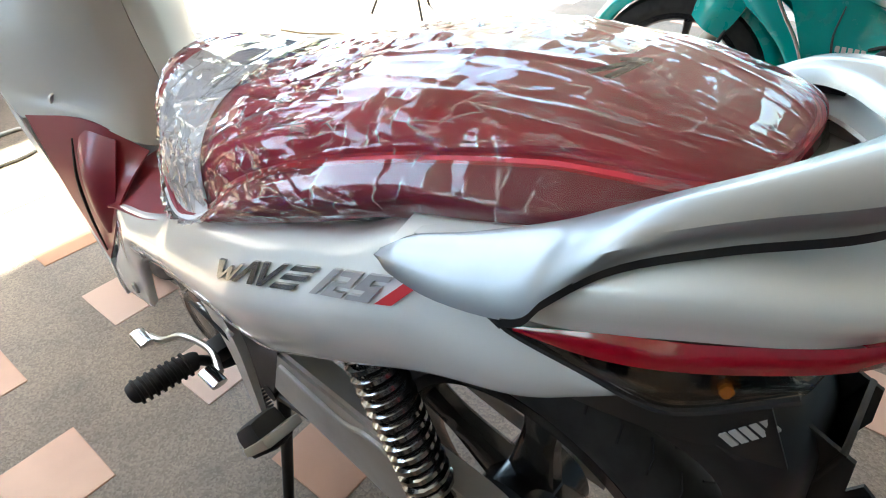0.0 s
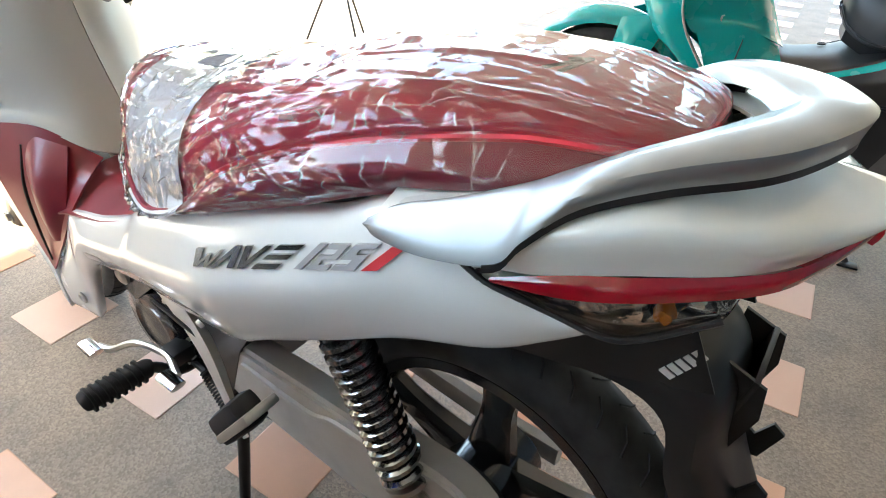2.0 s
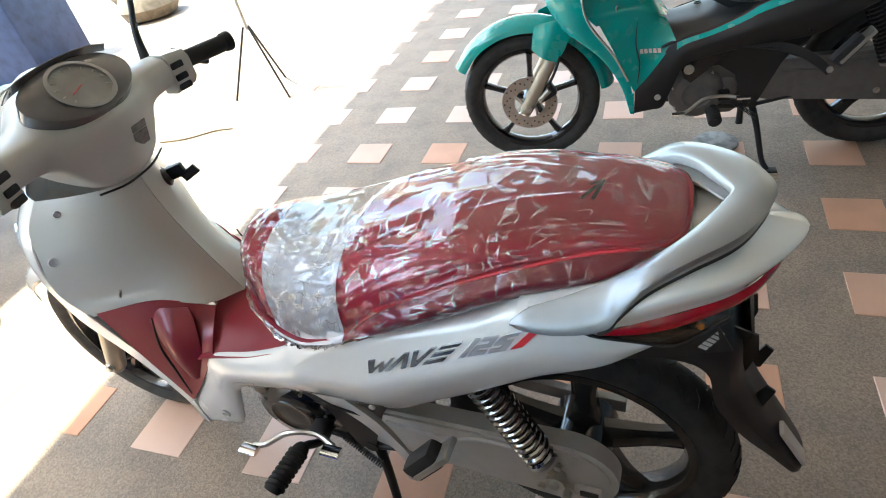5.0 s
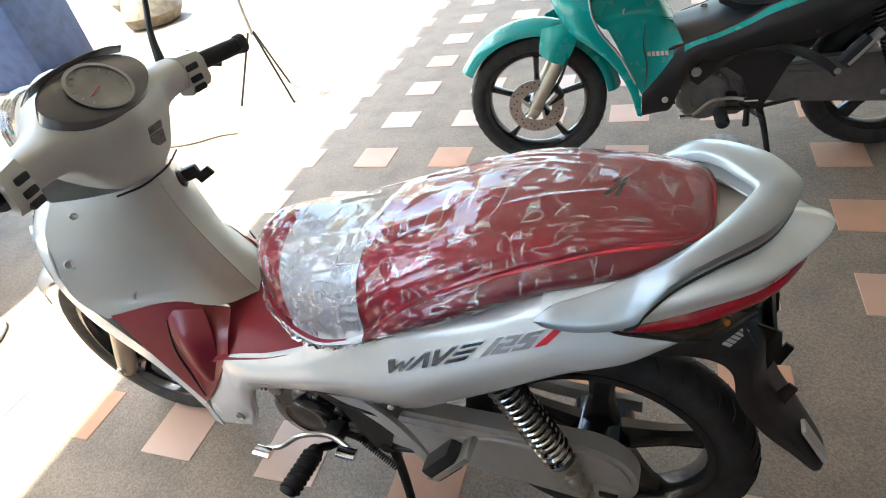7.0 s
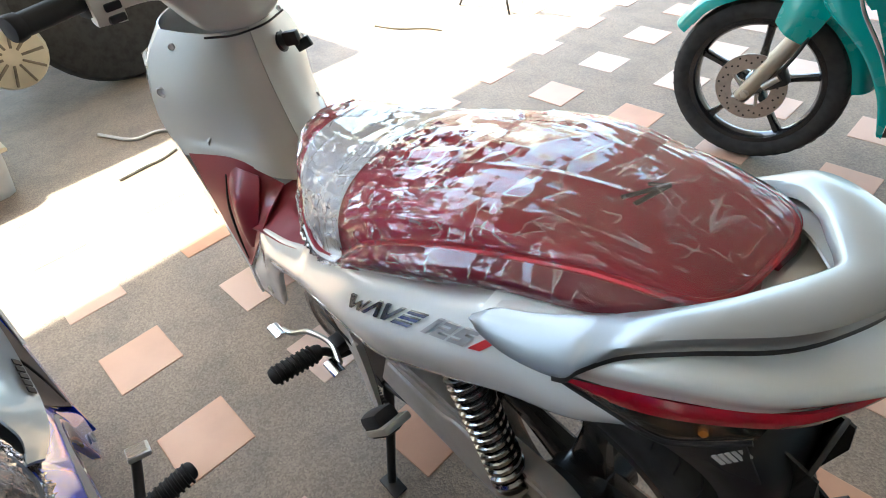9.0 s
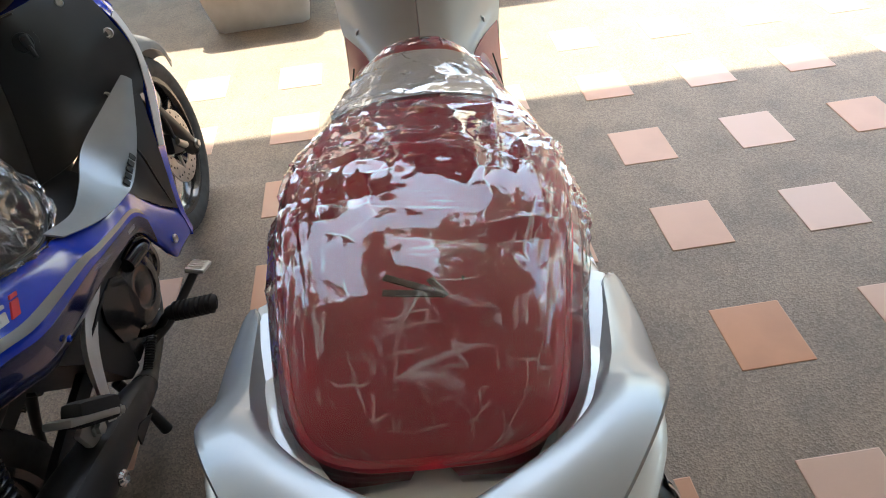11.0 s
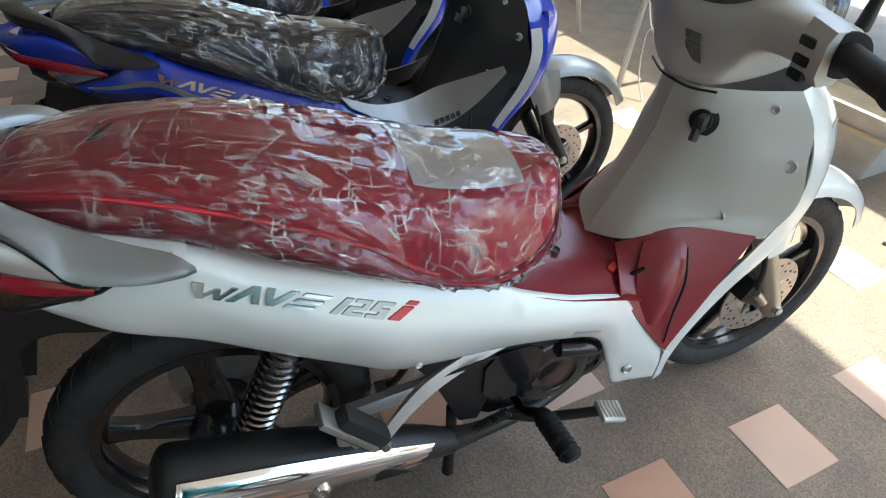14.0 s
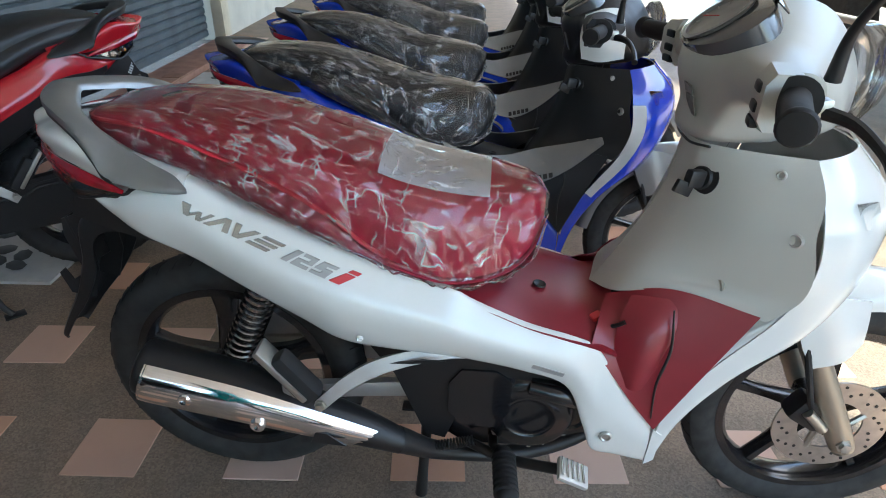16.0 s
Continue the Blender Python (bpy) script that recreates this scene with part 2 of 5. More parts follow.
def clear(name, gloss_share, rough, tint, wrinkle=0.0, haze=0.02):
    """A thin clear film: mostly see-through, with flat facets that catch the light and sharp creases painted white as
    glints.
    """
    m = bpy.data.materials.new(name)
    m.use_nodes = True
    t = m.node_tree
    t.nodes.remove(t.nodes["Principled BSDF"])
    out = t.nodes["Material Output"]
    tr, gl, df = t.nodes.new("ShaderNodeBsdfTransparent"), t.nodes.new("ShaderNodeBsdfGlossy"), t.nodes.new("ShaderNodeBsdfDiffuse")
    tr.inputs[0].default_value = (*tint, 1)
    gl.inputs["Roughness"].default_value = rough
    df.inputs[0].default_value = (0.86, 0.86, 0.88, 1)

    def plug(value, socket):
        if isinstance(value, (float, int, tuple)):
            socket.default_value = value
        else:
            t.links.new(value, socket)

    def calc(kind, a, b, c=0.0):
        q = t.nodes.new("ShaderNodeMath")
        q.operation = kind
        for k, v in enumerate((a, b, c)):
            plug(v, q.inputs[k])
        return q.outputs[0]

    def vec(kind, a, b=(0.0, 0.0, 0.0), scale=1.0):
        q = t.nodes.new("ShaderNodeVectorMath")
        q.operation = kind
        plug(a, q.inputs[0])
        plug(b, q.inputs[1])
        plug(scale, q.inputs[3])
        return q.outputs[0]

    def ramp(v, lo, hi, a=0.0, b=1.0):
        q = t.nodes.new("ShaderNodeMapRange")
        q.inputs[1].default_value, q.inputs[2].default_value, q.inputs[3].default_value, q.inputs[4].default_value = lo, hi, a, b
        t.links.new(v, q.inputs[0])
        return q.outputs[0]

    def cloud(where, scale, detail=2.0, color=False):
        q = t.nodes.new("ShaderNodeTexNoise")
        q.inputs["Scale"].default_value, q.inputs["Detail"].default_value = scale, detail
        t.links.new(where, q.inputs["Vector"])
        return q.outputs["Color" if color else 0]

    crease_glint, normal = None, None
    if wrinkle:
        uv = t.nodes.new("ShaderNodeUVMap").outputs[0]
        geo = t.nodes.new("ShaderNodeNewGeometry").outputs["Normal"]
        along = t.nodes.new("ShaderNodeSeparateXYZ")
        t.links.new(uv, along.inputs[0])
        slack = ramp(along.outputs[0], -0.10, 0.20, 0.40, 1.0)      # the film is pulled tight over the tail of the seat
        bend = vec("SCALE", vec("SUBTRACT", cloud(uv, 13, 3, True), (0.5, 0.5, 0.5)), scale=0.048)
        far = vec("ADD", uv, bend)
        normal = geo
        # folds pulled along the seat, short folds down its flanks, small crumples
        for scale, turn, patch, low, tilt, edge in (((3.5, 58, 1), 0.06, 6, 0.46, 0.8, 0.10), ((46, 8, 1), -0.30, 7, 0.47, 1.1, 0.085), ((24, 40, 1), 0.5, 9, 0.52, 1.1, 0.06), ((8, 15, 1), -0.6, 5, 0.42, 0.5, 0.022)):
            mp = t.nodes.new("ShaderNodeMapping")
            mp.inputs["Scale"].default_value, mp.inputs["Rotation"].default_value = scale, (0, 0, turn)
            t.links.new(far, mp.inputs["Vector"])
            spread = cloud(vec("ADD", uv, (scale[0], turn, 0.0)), patch, 3)
            mask = calc("MULTIPLY", ramp(spread, low, low + 0.10), slack)
            cell = t.nodes.new("ShaderNodeTexVoronoi")
            cell.voronoi_dimensions = "2D"
            cell.inputs["Scale"].default_value = 1.0
            t.links.new(mp.outputs[0], cell.inputs["Vector"])
            rim = t.nodes.new("ShaderNodeTexVoronoi")
            rim.voronoi_dimensions, rim.feature = "2D", "DISTANCE_TO_EDGE"
            rim.inputs["Scale"].default_value = 1.0
            t.links.new(mp.outputs[0], rim.inputs["Vector"])
            lean = vec("SUBTRACT", cell.outputs["Color"], (0.5, 0.5, 0.5))
            normal = vec("ADD", normal, vec("SCALE", lean, scale=calc("MULTIPLY", mask, wrinkle * tilt)))
            line = calc("MULTIPLY", ramp(rim.outputs["Distance"], 0.0, edge, 1.0, 0.0), calc("MULTIPLY", ramp(spread, low - 0.06, low + 0.06), slack))
            line = calc("MULTIPLY", line, ramp(cloud(far, 34, 2), 0.47, 0.58))
            crease_glint = line if crease_glint is None else calc("MAXIMUM", crease_glint, line)
        fine = vec("SUBTRACT", cloud(far, 150, 3, True), (0.5, 0.5, 0.5))
        normal = vec("NORMALIZE", vec("ADD", normal, vec("SCALE", fine, scale=wrinkle * 0.35)))
    lw = t.nodes.new("ShaderNodeFresnel")
    lw.inputs[0].default_value = 1.5
    if normal is not None:
        t.links.new(normal, gl.inputs["Normal"])
    m1, m2 = t.nodes.new("ShaderNodeMixShader"), t.nodes.new("ShaderNodeMixShader")
    m1.inputs[0].default_value = haze
    # white diffuse mixed in along the creases paints their glints
    if crease_glint is not None:
        t.links.new(calc("MULTIPLY_ADD", crease_glint, 0.46, haze), m1.inputs[0])
    share = calc("MULTIPLY_ADD", lw.outputs[0], 1.25, gloss_share)
    if crease_glint is not None:
        share = calc("MULTIPLY_ADD", crease_glint, 0.12, share)
    t.links.new(calc("MINIMUM", share, 0.95), m2.inputs[0])
    t.links.new(tr.outputs[0], m1.inputs[1])
    t.links.new(df.outputs[0], m1.inputs[2])
    t.links.new(m1.outputs[0], m2.inputs[1])
    t.links.new(gl.outputs[0], m2.inputs[2])
    t.links.new(m2.outputs[0], out.inputs[0])
    return m


film = clear("clear_plastic_film", 0.012, 0.045, (0.98, 0.97, 0.98), 0.62, 0.008)
lens_clear = clear("clear_lens", 0.04, 0.03, (0.97, 0.97, 0.97), 0.0, 0.0)


def ground_material():
    m = material("exposed_aggregate", (0.26, 0.20, 0.150), 0.6, vary=0.2, scale=7, second=(0.19, 0.155, 0.125))
    t = m.node_tree
    b = t.nodes["Principled BSDF"]
    co = next(n for n in t.nodes if n.type == "TEX_COORD")
    vo = t.nodes.new("ShaderNodeTexVoronoi")
    vo.inputs["Scale"].default_value = 230
    t.links.new(co.outputs["Object"], vo.inputs["Vector"])
    old = b.inputs["Base Color"].links[0].from_socket
    hsv = t.nodes.new("ShaderNodeMix")
    hsv.data_type, hsv.blend_type = "RGBA", "MULTIPLY"
    hsv.inputs["Factor"].default_value = 1.0
    rm = t.nodes.new("ShaderNodeMapRange")
    rm.inputs[3].default_value, rm.inputs[4].default_value = 0.77, 1.26
    sep = t.nodes.new("ShaderNodeSeparateColor")
    t.links.new(vo.outputs["Color"], sep.inputs[0])
    t.links.new(sep.outputs[0], rm.inputs[0])
    t.links.new(old, hsv.inputs["A"])
    t.links.new(rm.outputs[0], hsv.inputs["B"])
    t.links.new(hsv.outputs["Result"], b.inputs["Base Color"])
    bp = t.nodes.new("ShaderNodeBump")
    bp.inputs["Strength"].default_value, bp.inputs["Distance"].default_value = 0.4, 0.002
    t.links.new(vo.outputs["Distance"], bp.inputs["Height"])
    t.links.new(bp.outputs[0], b.inputs["Normal"])
    return m


def tile_material():
    m = material("terracotta_tile", (0.56, 0.285, 0.165), 0.36, vary=0.08, scale=6, bump=0.05, bump_scale=60)
    t = m.node_tree
    b = t.nodes["Principled BSDF"]
    info = t.nodes.new("ShaderNodeObjectInfo")
    geo = t.nodes.new("ShaderNodeNewGeometry")
    add = t.nodes.new("ShaderNodeMath")
    add.operation = "ADD"
    fr = t.nodes.new("ShaderNodeMath")
    fr.operation = "FRACT"
    t.links.new(info.outputs["Random"], add.inputs[0])
    t.links.new(geo.outputs["Random Per Island"], add.inputs[1])
    t.links.new(add.outputs[0], fr.inputs[0])
    old = b.inputs["Base Color"].links[0].from_socket
    mix = t.nodes.new("ShaderNodeMix")
    mix.data_type = "RGBA"
    mix.inputs["B"].default_value = (0.62, 0.46, 0.38, 1)
    t.links.new(fr.outputs[0], mix.inputs["Factor"])
    t.links.new(old, mix.inputs["A"])
    t.links.new(mix.outputs["Result"], b.inputs["Base Color"])
    return m


ground_mat, tile_mat = ground_material(), tile_material()
wall_mat = material("painted_plaster", (0.62, 0.58, 0.50), 0.8, vary=0.08, scale=3, bump=0.1, bump_scale=80)
shutter_mat = material("blue_grey_shutter", (0.085, 0.108, 0.130), 0.45, metal=0.3, vary=0.15, scale=5, bump=0.05)
brick_mat = material("terracotta_step", (0.30, 0.15, 0.10), 0.7, vary=0.15, scale=9, bump=0.15)
roof_mat = material("pale_roof_sheet", (0.66, 0.66, 0.66), 0.6, vary=0.1, scale=3)
cream = material("cream_paint", (0.62, 0.55, 0.40), 0.5, vary=0.12, scale=5)
orange_mat = material("orange_stripe", (0.75, 0.30, 0.03), 0.45, vary=0.08)
dirt_mat = material("dusty_iron", (0.22, 0.18, 0.13), 0.8, vary=0.25, scale=14, bump=0.3, bump_scale=60)
stone_white = material("pale_stone", (0.55, 0.54, 0.52), 0.55, vary=0.1, scale=8)
stone_dark = material("dark_stone", (0.10, 0.10, 0.10), 0.5, vary=0.2)
blue_tarp = material("blue_plastic_crate", (0.03, 0.06, 0.16), 0.5, vary=0.2)
rope_mat = material("yellow_rope", (0.50, 0.42, 0.20), 0.8, vary=0.2, scale=60)

# ---- the place: floor, tiles, roof, walls ----
PHI, PITCH, TILE, TX, TY = radians(4.16), 0.393, 0.180, 0.396, -0.443
GRID = Matrix.Translation((TX, TY, 0)) @ Matrix.Rotation(PHI, 4, "Z")


def house(u, v, z):
    """A place in the building's own directions."""
    return GRID @ Vector((u, v, z))


def house_box(name, lo, hi, mat, label, category, kind="structure", bevel=0.004):
    size = [b - a for a, b in zip(lo, hi)]
    mid = [(a + b) / 2 for a, b in zip(lo, hi)]
    ob = part(name, box(size, (0, 0, 0), bevel), mat)
    ob.matrix_basis = GRID @ Matrix.Translation(mid)
    return tagged(ob, label, category, kind=kind)


bm = bmesh.new()
bmesh.ops.create_grid(bm, x_segments=4, y_segments=4, size=60)
ground = tagged(part("ground", bm, ground_mat), "grey-brown exposed aggregate concrete floor with inlaid tiles", "floor", kind="structure")

# roof over the back part, open in front
EAVE = 1.25 + 3.3 / math.tan(SUN_EL) * math.cos(SUN_AZ - PHI)
house_box("ceiling", (-5.0, -9.0, 3.3), (EAVE, 12.0, 3.42), roof_mat, "plain grey sheet roof over the forecourt", "ceiling")
for k, v in enumerate((-6.5, 8.5)):
    house_box("roof_post", (EAVE - 0.35, v, 0.0), (EAVE - 0.2, v + 0.15, 3.3), wall_mat, "plain painted post under the roof edge", "post")
BACK = -2.23
house_box("wall_back", (BACK - 0.25, 5.9, 0.0), (BACK, 12.0, 3.3), wall_mat, "cream plastered wall beside the roller shutter", "wall")
house_box("wall_back_left", (BACK - 0.25, -9.0, 0.0), (BACK, -2.2, 3.3), wall_mat, "cream plastered wall beside the roller shutter", "wall")
house_box("wall_side", (-5.0, 12.0, 0.0), (EAVE - 1.2, 12.2, 3.3), wall_mat, "cream plastered side wall under the roof", "wall")
house_box("wall_lintel", (BACK - 0.25, -2.2, 2.7), (BACK, 5.9, 3.3), wall_mat, "cream plastered lintel above the shutter", "wall")
house_box("trim_post", (BACK - 0.02, 5.75, 0.0), (BACK + 0.09, 5.95, 2.7), cream, "pale cream post at the shutter's end", "post")
shutter = thing("roller_shutter", "scuffed blue-grey corrugated metal roller shutter, closed", "shutter", kind="structure")
shutter.matrix_basis = GRID @ Matrix.Translation((BACK - 0.1, 1.8, 0))
slat_mesh = mesh_of(*slab([(0, 0), (0.016, 0.014), (0.016, 0.056), (0.0, 0.07), (-0.006, 0.07), (-0.006, 0)], -3.98, 3.95), 30)
for k in range(38):
    s = part("slat", slat_mesh, shutter_mat, shutter)
    s.matrix_basis = Matrix.Translation((0, 0, 0.06 + k * 0.071))
step = house_box("step", (BACK + 0.0, -2.2, 0.0), (BACK + 0.32, 5.9, 0.05), brick_mat, "terracotta tiled step along the shutter", "step")
for k in range(16):
    p = part("tile", box((0.145, 0.29, 0.012), (0, 0, 0), 0.003), brick_mat, step)
    p.matrix_basis = Matrix.Translation((0.08, -3.4 + k * 0.3 + 1.2, 0.030))
patch = house_box("pavement", (BACK + 0.34, 1.2, 0.0), (BACK + 0.95, 4.4, 0.012), stone_white, "pale stone floor strip with dark pebbles set in", "paving", bevel=0.002)
for k in range(60):
    a = random.uniform(-0.27, 0.27), random.uniform(-1.5, 1.5)
    v, f = turned([(0.001, 0.0), (0.03, 0.0), (0.034, 0.003), (0.025, 0.007), (0.001, 0.008)], (0, 0, 0), (0, 0, 1), 7)
    p = part("pebble", (v, f), stone_dark, patch)
    p.matrix_basis = pose(a[0], a[1], 0.006, 0, 0, random.uniform(0, 180)) @ Matrix.Diagonal((1.4, random.uniform(0.6, 1.2), 1, 1))


# ---- motorcycle parts ----
def wheel(name, bike, at, R, width, rim_mat, spokes=5, hub=0.045, hub_w=0.09, disc=0, wide=1.0):
    w = part(name, turned([(0.012, -hub_w), (hub, -hub_w * 0.55), (hub, hub_w * 0.55), (0.012, hub_w)], at, (0, 1, 0), 28), rim_mat, bike, "cast black wheel")
    h = width / 2
    r0 = R - width * 0.86
    sec = [(r0, -h * 0.62), (R - width * 0.62, -h * 0.95), (R - width * 0.35, -h), (R - width * 0.14, -h * 0.8), (R - 0.004, -h * 0.4), (R, 0),
           (R - 0.004, h * 0.4), (R - width * 0.14, h * 0.8), (R - width * 0.35, h), (R - width * 0.62, h * 0.95), (r0, h * 0.62)]
    part("tyre", turned(sec, at, (0, 1, 0), 72, True), tyre_mat, w, "black ribbed rubber tyre")
    tread = []
    for k in range(44):
        a = 2 * math.pi * k / 44
        for s in (-1, 1):
            p = []
            for f, da in ((0.15, 0.0), (0.45, 0.045), (0.8, 0.07)):
                rr = R - 0.0002 - (f ** 2.2) * width * 0.215
                p.append((at[0] + rr * math.cos(a + da + s * 0.03), at[1] + s * f * h, at[2] + rr * math.sin(a + da + s * 0.03)))
            tread.append(tube(p, 0.0015, 0, 4))
    part("tread", both(*tread), rubber, w)
    rim = [(r0 + 0.004, -h * 0.72), (r0 - 0.012, -h * 0.74), (r0 - 0.020, -h * 0.45), (r0 - 0.022, 0), (r0 - 0.020, h * 0.45), (r0 - 0.012, h * 0.74), (r0 + 0.004, h * 0.72), (r0 - 0.004, 0)]
    part("rim", turned(rim, at, (0, 1, 0), 64, True), rim_mat, w)
    for k in range(spokes):
        a = 2 * math.pi * k / spokes + 0.35
        d, n = np.array((math.cos(a), 0, math.sin(a))), np.array((-math.sin(a), 0, math.cos(a)))
        rings = []
        for r, tw, th in ((hub * 0.8, 0.026 * wide, 0.022), ((hub + r0) * 0.5, 0.017 * wide, 0.016), (r0 - 0.022, 0.021 * wide, 0.016)):
            c = np.array(at) + r * d
            rings.append([c + tw * x * n + np.array((0, th * y, 0)) for x, y in ((-1, -0.5), (-0.6, -1), (0.6, -1), (1, -0.5), (1, 0.5), (0.6, 1), (-0.6, 1), (-1, 0.5))])
        part("spoke", loft(rings, 7), rim_mat, w)
    if disc:
        dy = disc
        c = (at[0], at[1] + dy, at[2])
        part("brake_disc", turned([(0.062, -0.002), (0.112, -0.002), (0.112, 0.002), (0.062, 0.002)], c, (0, 1, 0), 48, True), disc_mat, w, "drilled steel brake disc")
        holes = []
        for k in range(36):
            a = k * math.pi / 18
            r = (0.102, 0.092, 0.082)[k % 3]
            holes.append(turned([(0.0002, -0.003), (0.0035, -0.003), (0.0035, 0.003), (0.0002, 0.003)], (c[0] + r * math.cos(a), c[1], c[2] + r * math.sin(a)), (0, 1, 0), 8))
        part("drill_hole", both(*holes), black, w)
        part("disc_carrier", both(*[tube([(c[0] + 0.03 * math.cos(a), c[1], c[2] + 0.03 * math.sin(a)), (c[0] + 0.068 * math.cos(a + 0.5), c[1], c[2] + 0.068 * math.sin(a + 0.5))], 0.006, 0, 6) for a in np.linspace(0, 5.03, 5)]), steel, w)
    return w


def screw(bike, at, way, r=0.011, mat=None):
    s = part("screw", turned([(r * 1.25, -0.002), (r * 1.3, 0.001), (r, 0.003), (r * 0.75, 0.0005), (r * 0.1, 0.0)], at, way, 16), mat or steel, bike)
    return s


def bolt(bike, at, way, r=0.008):
    return part("bolt", both(turned([(r * 1.4, -0.002), (r * 1.4, 0.002), (r, 0.002), (r, 0.009), (r * 0.3, 0.010)], at, way, 6)), steel, bike)


SEAT = [  # x, bottom half width and height, piping half width and height, crown
    (-0.124, 0.008, 0.808, 0.007, 0.866, 0.867), (-0.122, 0.048, 0.808, 0.045, 0.866, 0.870), (-0.111, 0.076, 0.807, 0.072, 0.867, 0.876), (-0.087, 0.092, 0.806, 0.087, 0.867, 0.883), (-0.040, 0.106, 0.805, 0.100, 0.866, 0.889),
    (0.0, 0.116, 0.804, 0.109, 0.861, 0.891), (0.1, 0.140, 0.790, 0.132, 0.838, 0.886), (0.2, 0.158, 0.748, 0.148, 0.802, 0.868),
    (0.3, 0.167, 0.706, 0.158, 0.750, 0.840), (0.36, 0.167, 0.681, 0.160, 0.700, 0.824), (0.42, 0.162, 0.657, 0.158, 0.664, 0.808), (0.5, 0.148, 0.628, 0.144, 0.634, 0.795),
    (0.58, 0.120, 0.630, 0.116, 0.636, 0.784), (0.635, 0.082, 0.655, 0.078, 0.662, 0.770), (0.662, 0.026, 0.695, 0.024, 0.702, 0.742)]


def seat_point(s, a, out=0.0):
    """A point of the seat's skin: s along it (rows of SEAT), a from -1 (right bottom) over the crown at 0 to 1 (left bottom)."""
    x, wb, zb, wp, zp, zt = s
    side, q = (1 if a > 0 else -1), abs(a)
    if q < 0.7:
        t = q / 0.7 * math.pi / 2
        y, z = wp * abs(math.sin(t)) ** 0.8, zp + (zt - zp) * abs(math.cos(t)) ** 0.7
    else:
        t = (q - 0.7) / 0.3
        y, z = wp + (wb - wp) * t + 0.012 * math.sin(math.pi * t), zp + (zb - zp) * t
        x -= 0.016 * t * min(1.0, max(0.0, (0.02 - x) / 0.10))     # the rear face leans out towards its foot
    cx, cz = 0.27, 0.74
    d = Vector(((x - cx) * 0.25, y, (z - cz) * 0.9))
    d.normalize()
    return (x + d.x * out, side * (y + d.y * out), z + d.z * out)


def seat_rows(n):
    return smooth_rows(np.array(SEAT), n)


def ridge(v):
    return 1 - abs(noise.noise(v)) * 2


def film_folds(seed, count=34):
    """Straight pulled folds: fans up the flanks, long ones over the top; x and across in metres, width, height."""
    r = random.Random(seed)
    folds = []
    for side in (1, -1):
        for k in range(count):
            x = 0.66 - 0.60 * r.random() ** 1.5
            rise = r.uniform(0.04, 0.15)
            folds.append((x, side * 0.25, x + (0.42 - x) * 0.35 * rise / 0.1 + r.uniform(-0.05, 0.05), side * (0.25 - rise), r.uniform(0.005, 0.010), r.uniform(0.003, 0.007)))
    for k in range(count // 2):
        x, w = r.uniform(-0.08, 0.30), r.uniform(-0.15, 0.15)
        folds.append((x, w, x + r.uniform(0.10, 0.30), w + r.uniform(-0.05, 0.05), r.uniform(0.005, 0.009), r.uniform(0.002, 0.0045)))
    for k in range(count // 2):
        x, w = r.uniform(0.20, 0.60), r.uniform(-0.2, 0.2)
        folds.append((x, w, x + r.uniform(-0.07, 0.07), w + r.uniform(-0.08, 0.08), r.uniform(0.004, 0.008), r.uniform(0.003, 0.006)))
    return folds


def fold_heights(x, w, folds):
    """Height of the folds over a grid of places; each has a sharp crest and fades at its ends."""
    h = np.zeros(x.shape)
    for x0, w0, x1, w1, width, high in folds:
        dx, dw = x1 - x0, w1 - w0
        t = np.clip(((x - x0) * dx + (w - w0) * dw) / (dx * dx + dw * dw), 0, 1)
        d = np.hypot(x - x0 - t * dx, w - w0 - t * dw)
        h = np.maximum(h, high * np.clip(1 - d / (width * (1.2 - 0.6 * t)), 0, 1) * np.sqrt(np.clip(1 - t, 0, 1)))
    return h


def film_skin(n=300, k=220, out=0.006, fold=0.0055, seed=0.0):
    """The clear bag over the seat, tight at the rear, with pulled folds along it and down its flanks."""
    rows = seat_rows(n)
    g = np.zeros((n, k, 3))
    ww = np.linspace(-1.03, 1.03, k)
    pulled = fold_heights(np.repeat(rows[:, :1], k, 1), np.repeat(ww[None, :] * 0.26, n, 0), film_folds(int(seed) + 4))
    for i, s in enumerate(rows):
        for j, a in enumerate(np.linspace(-1.03, 1.03, k)):
            aa = max(-1, min(1, a))
            x, w = float(s[0]), aa
            wave = 0.35 * noise.noise(Vector((x * 4, w * 2.5, seed)))
            loose = min(1.0, max(0.25, (x + 0.06) / 0.22))
            long_fold = max(0, ridge(Vector((x * 1.5 + w * 0.4, w * 8.5 + x * 1.8 + wave * 1.6, seed + 3)))) ** 9
            side = min(1, max(0, (abs(w) - 0.42) / 0.3))
            short_fold = max(0, ridge(Vector((x * 15 + w * 5.0 + wave * 5, w * 2.4, seed + 7)))) ** 7 * side
            cross = max(0, ridge(Vector((x * 5 - w * 4, w * 3 + x * 3, seed + 11)))) ** 10
            swell = noise.noise(Vector((x * 9, w * 4, seed + 20)))
            h = long_fold * (0.6 + 0.4 * side) + 0.8 * short_fold + 0.6 * cross + 0.15 * swell
            edge = 1 - 0.75 * max(0, (abs(w) - 0.85) / 0.15)
            g[i, j] = seat_point(s, aa, (out * (0.75 + 0.5 * noise.noise(Vector((x * 6, w * 3, seed)))) + fold * loose * 0.7 * h + 1.4 * pulled[i, j] * max(loose, 0.5)) * edge)
            if abs(a) > 1:
                g[i, j, 2] -= 0.003
    return g


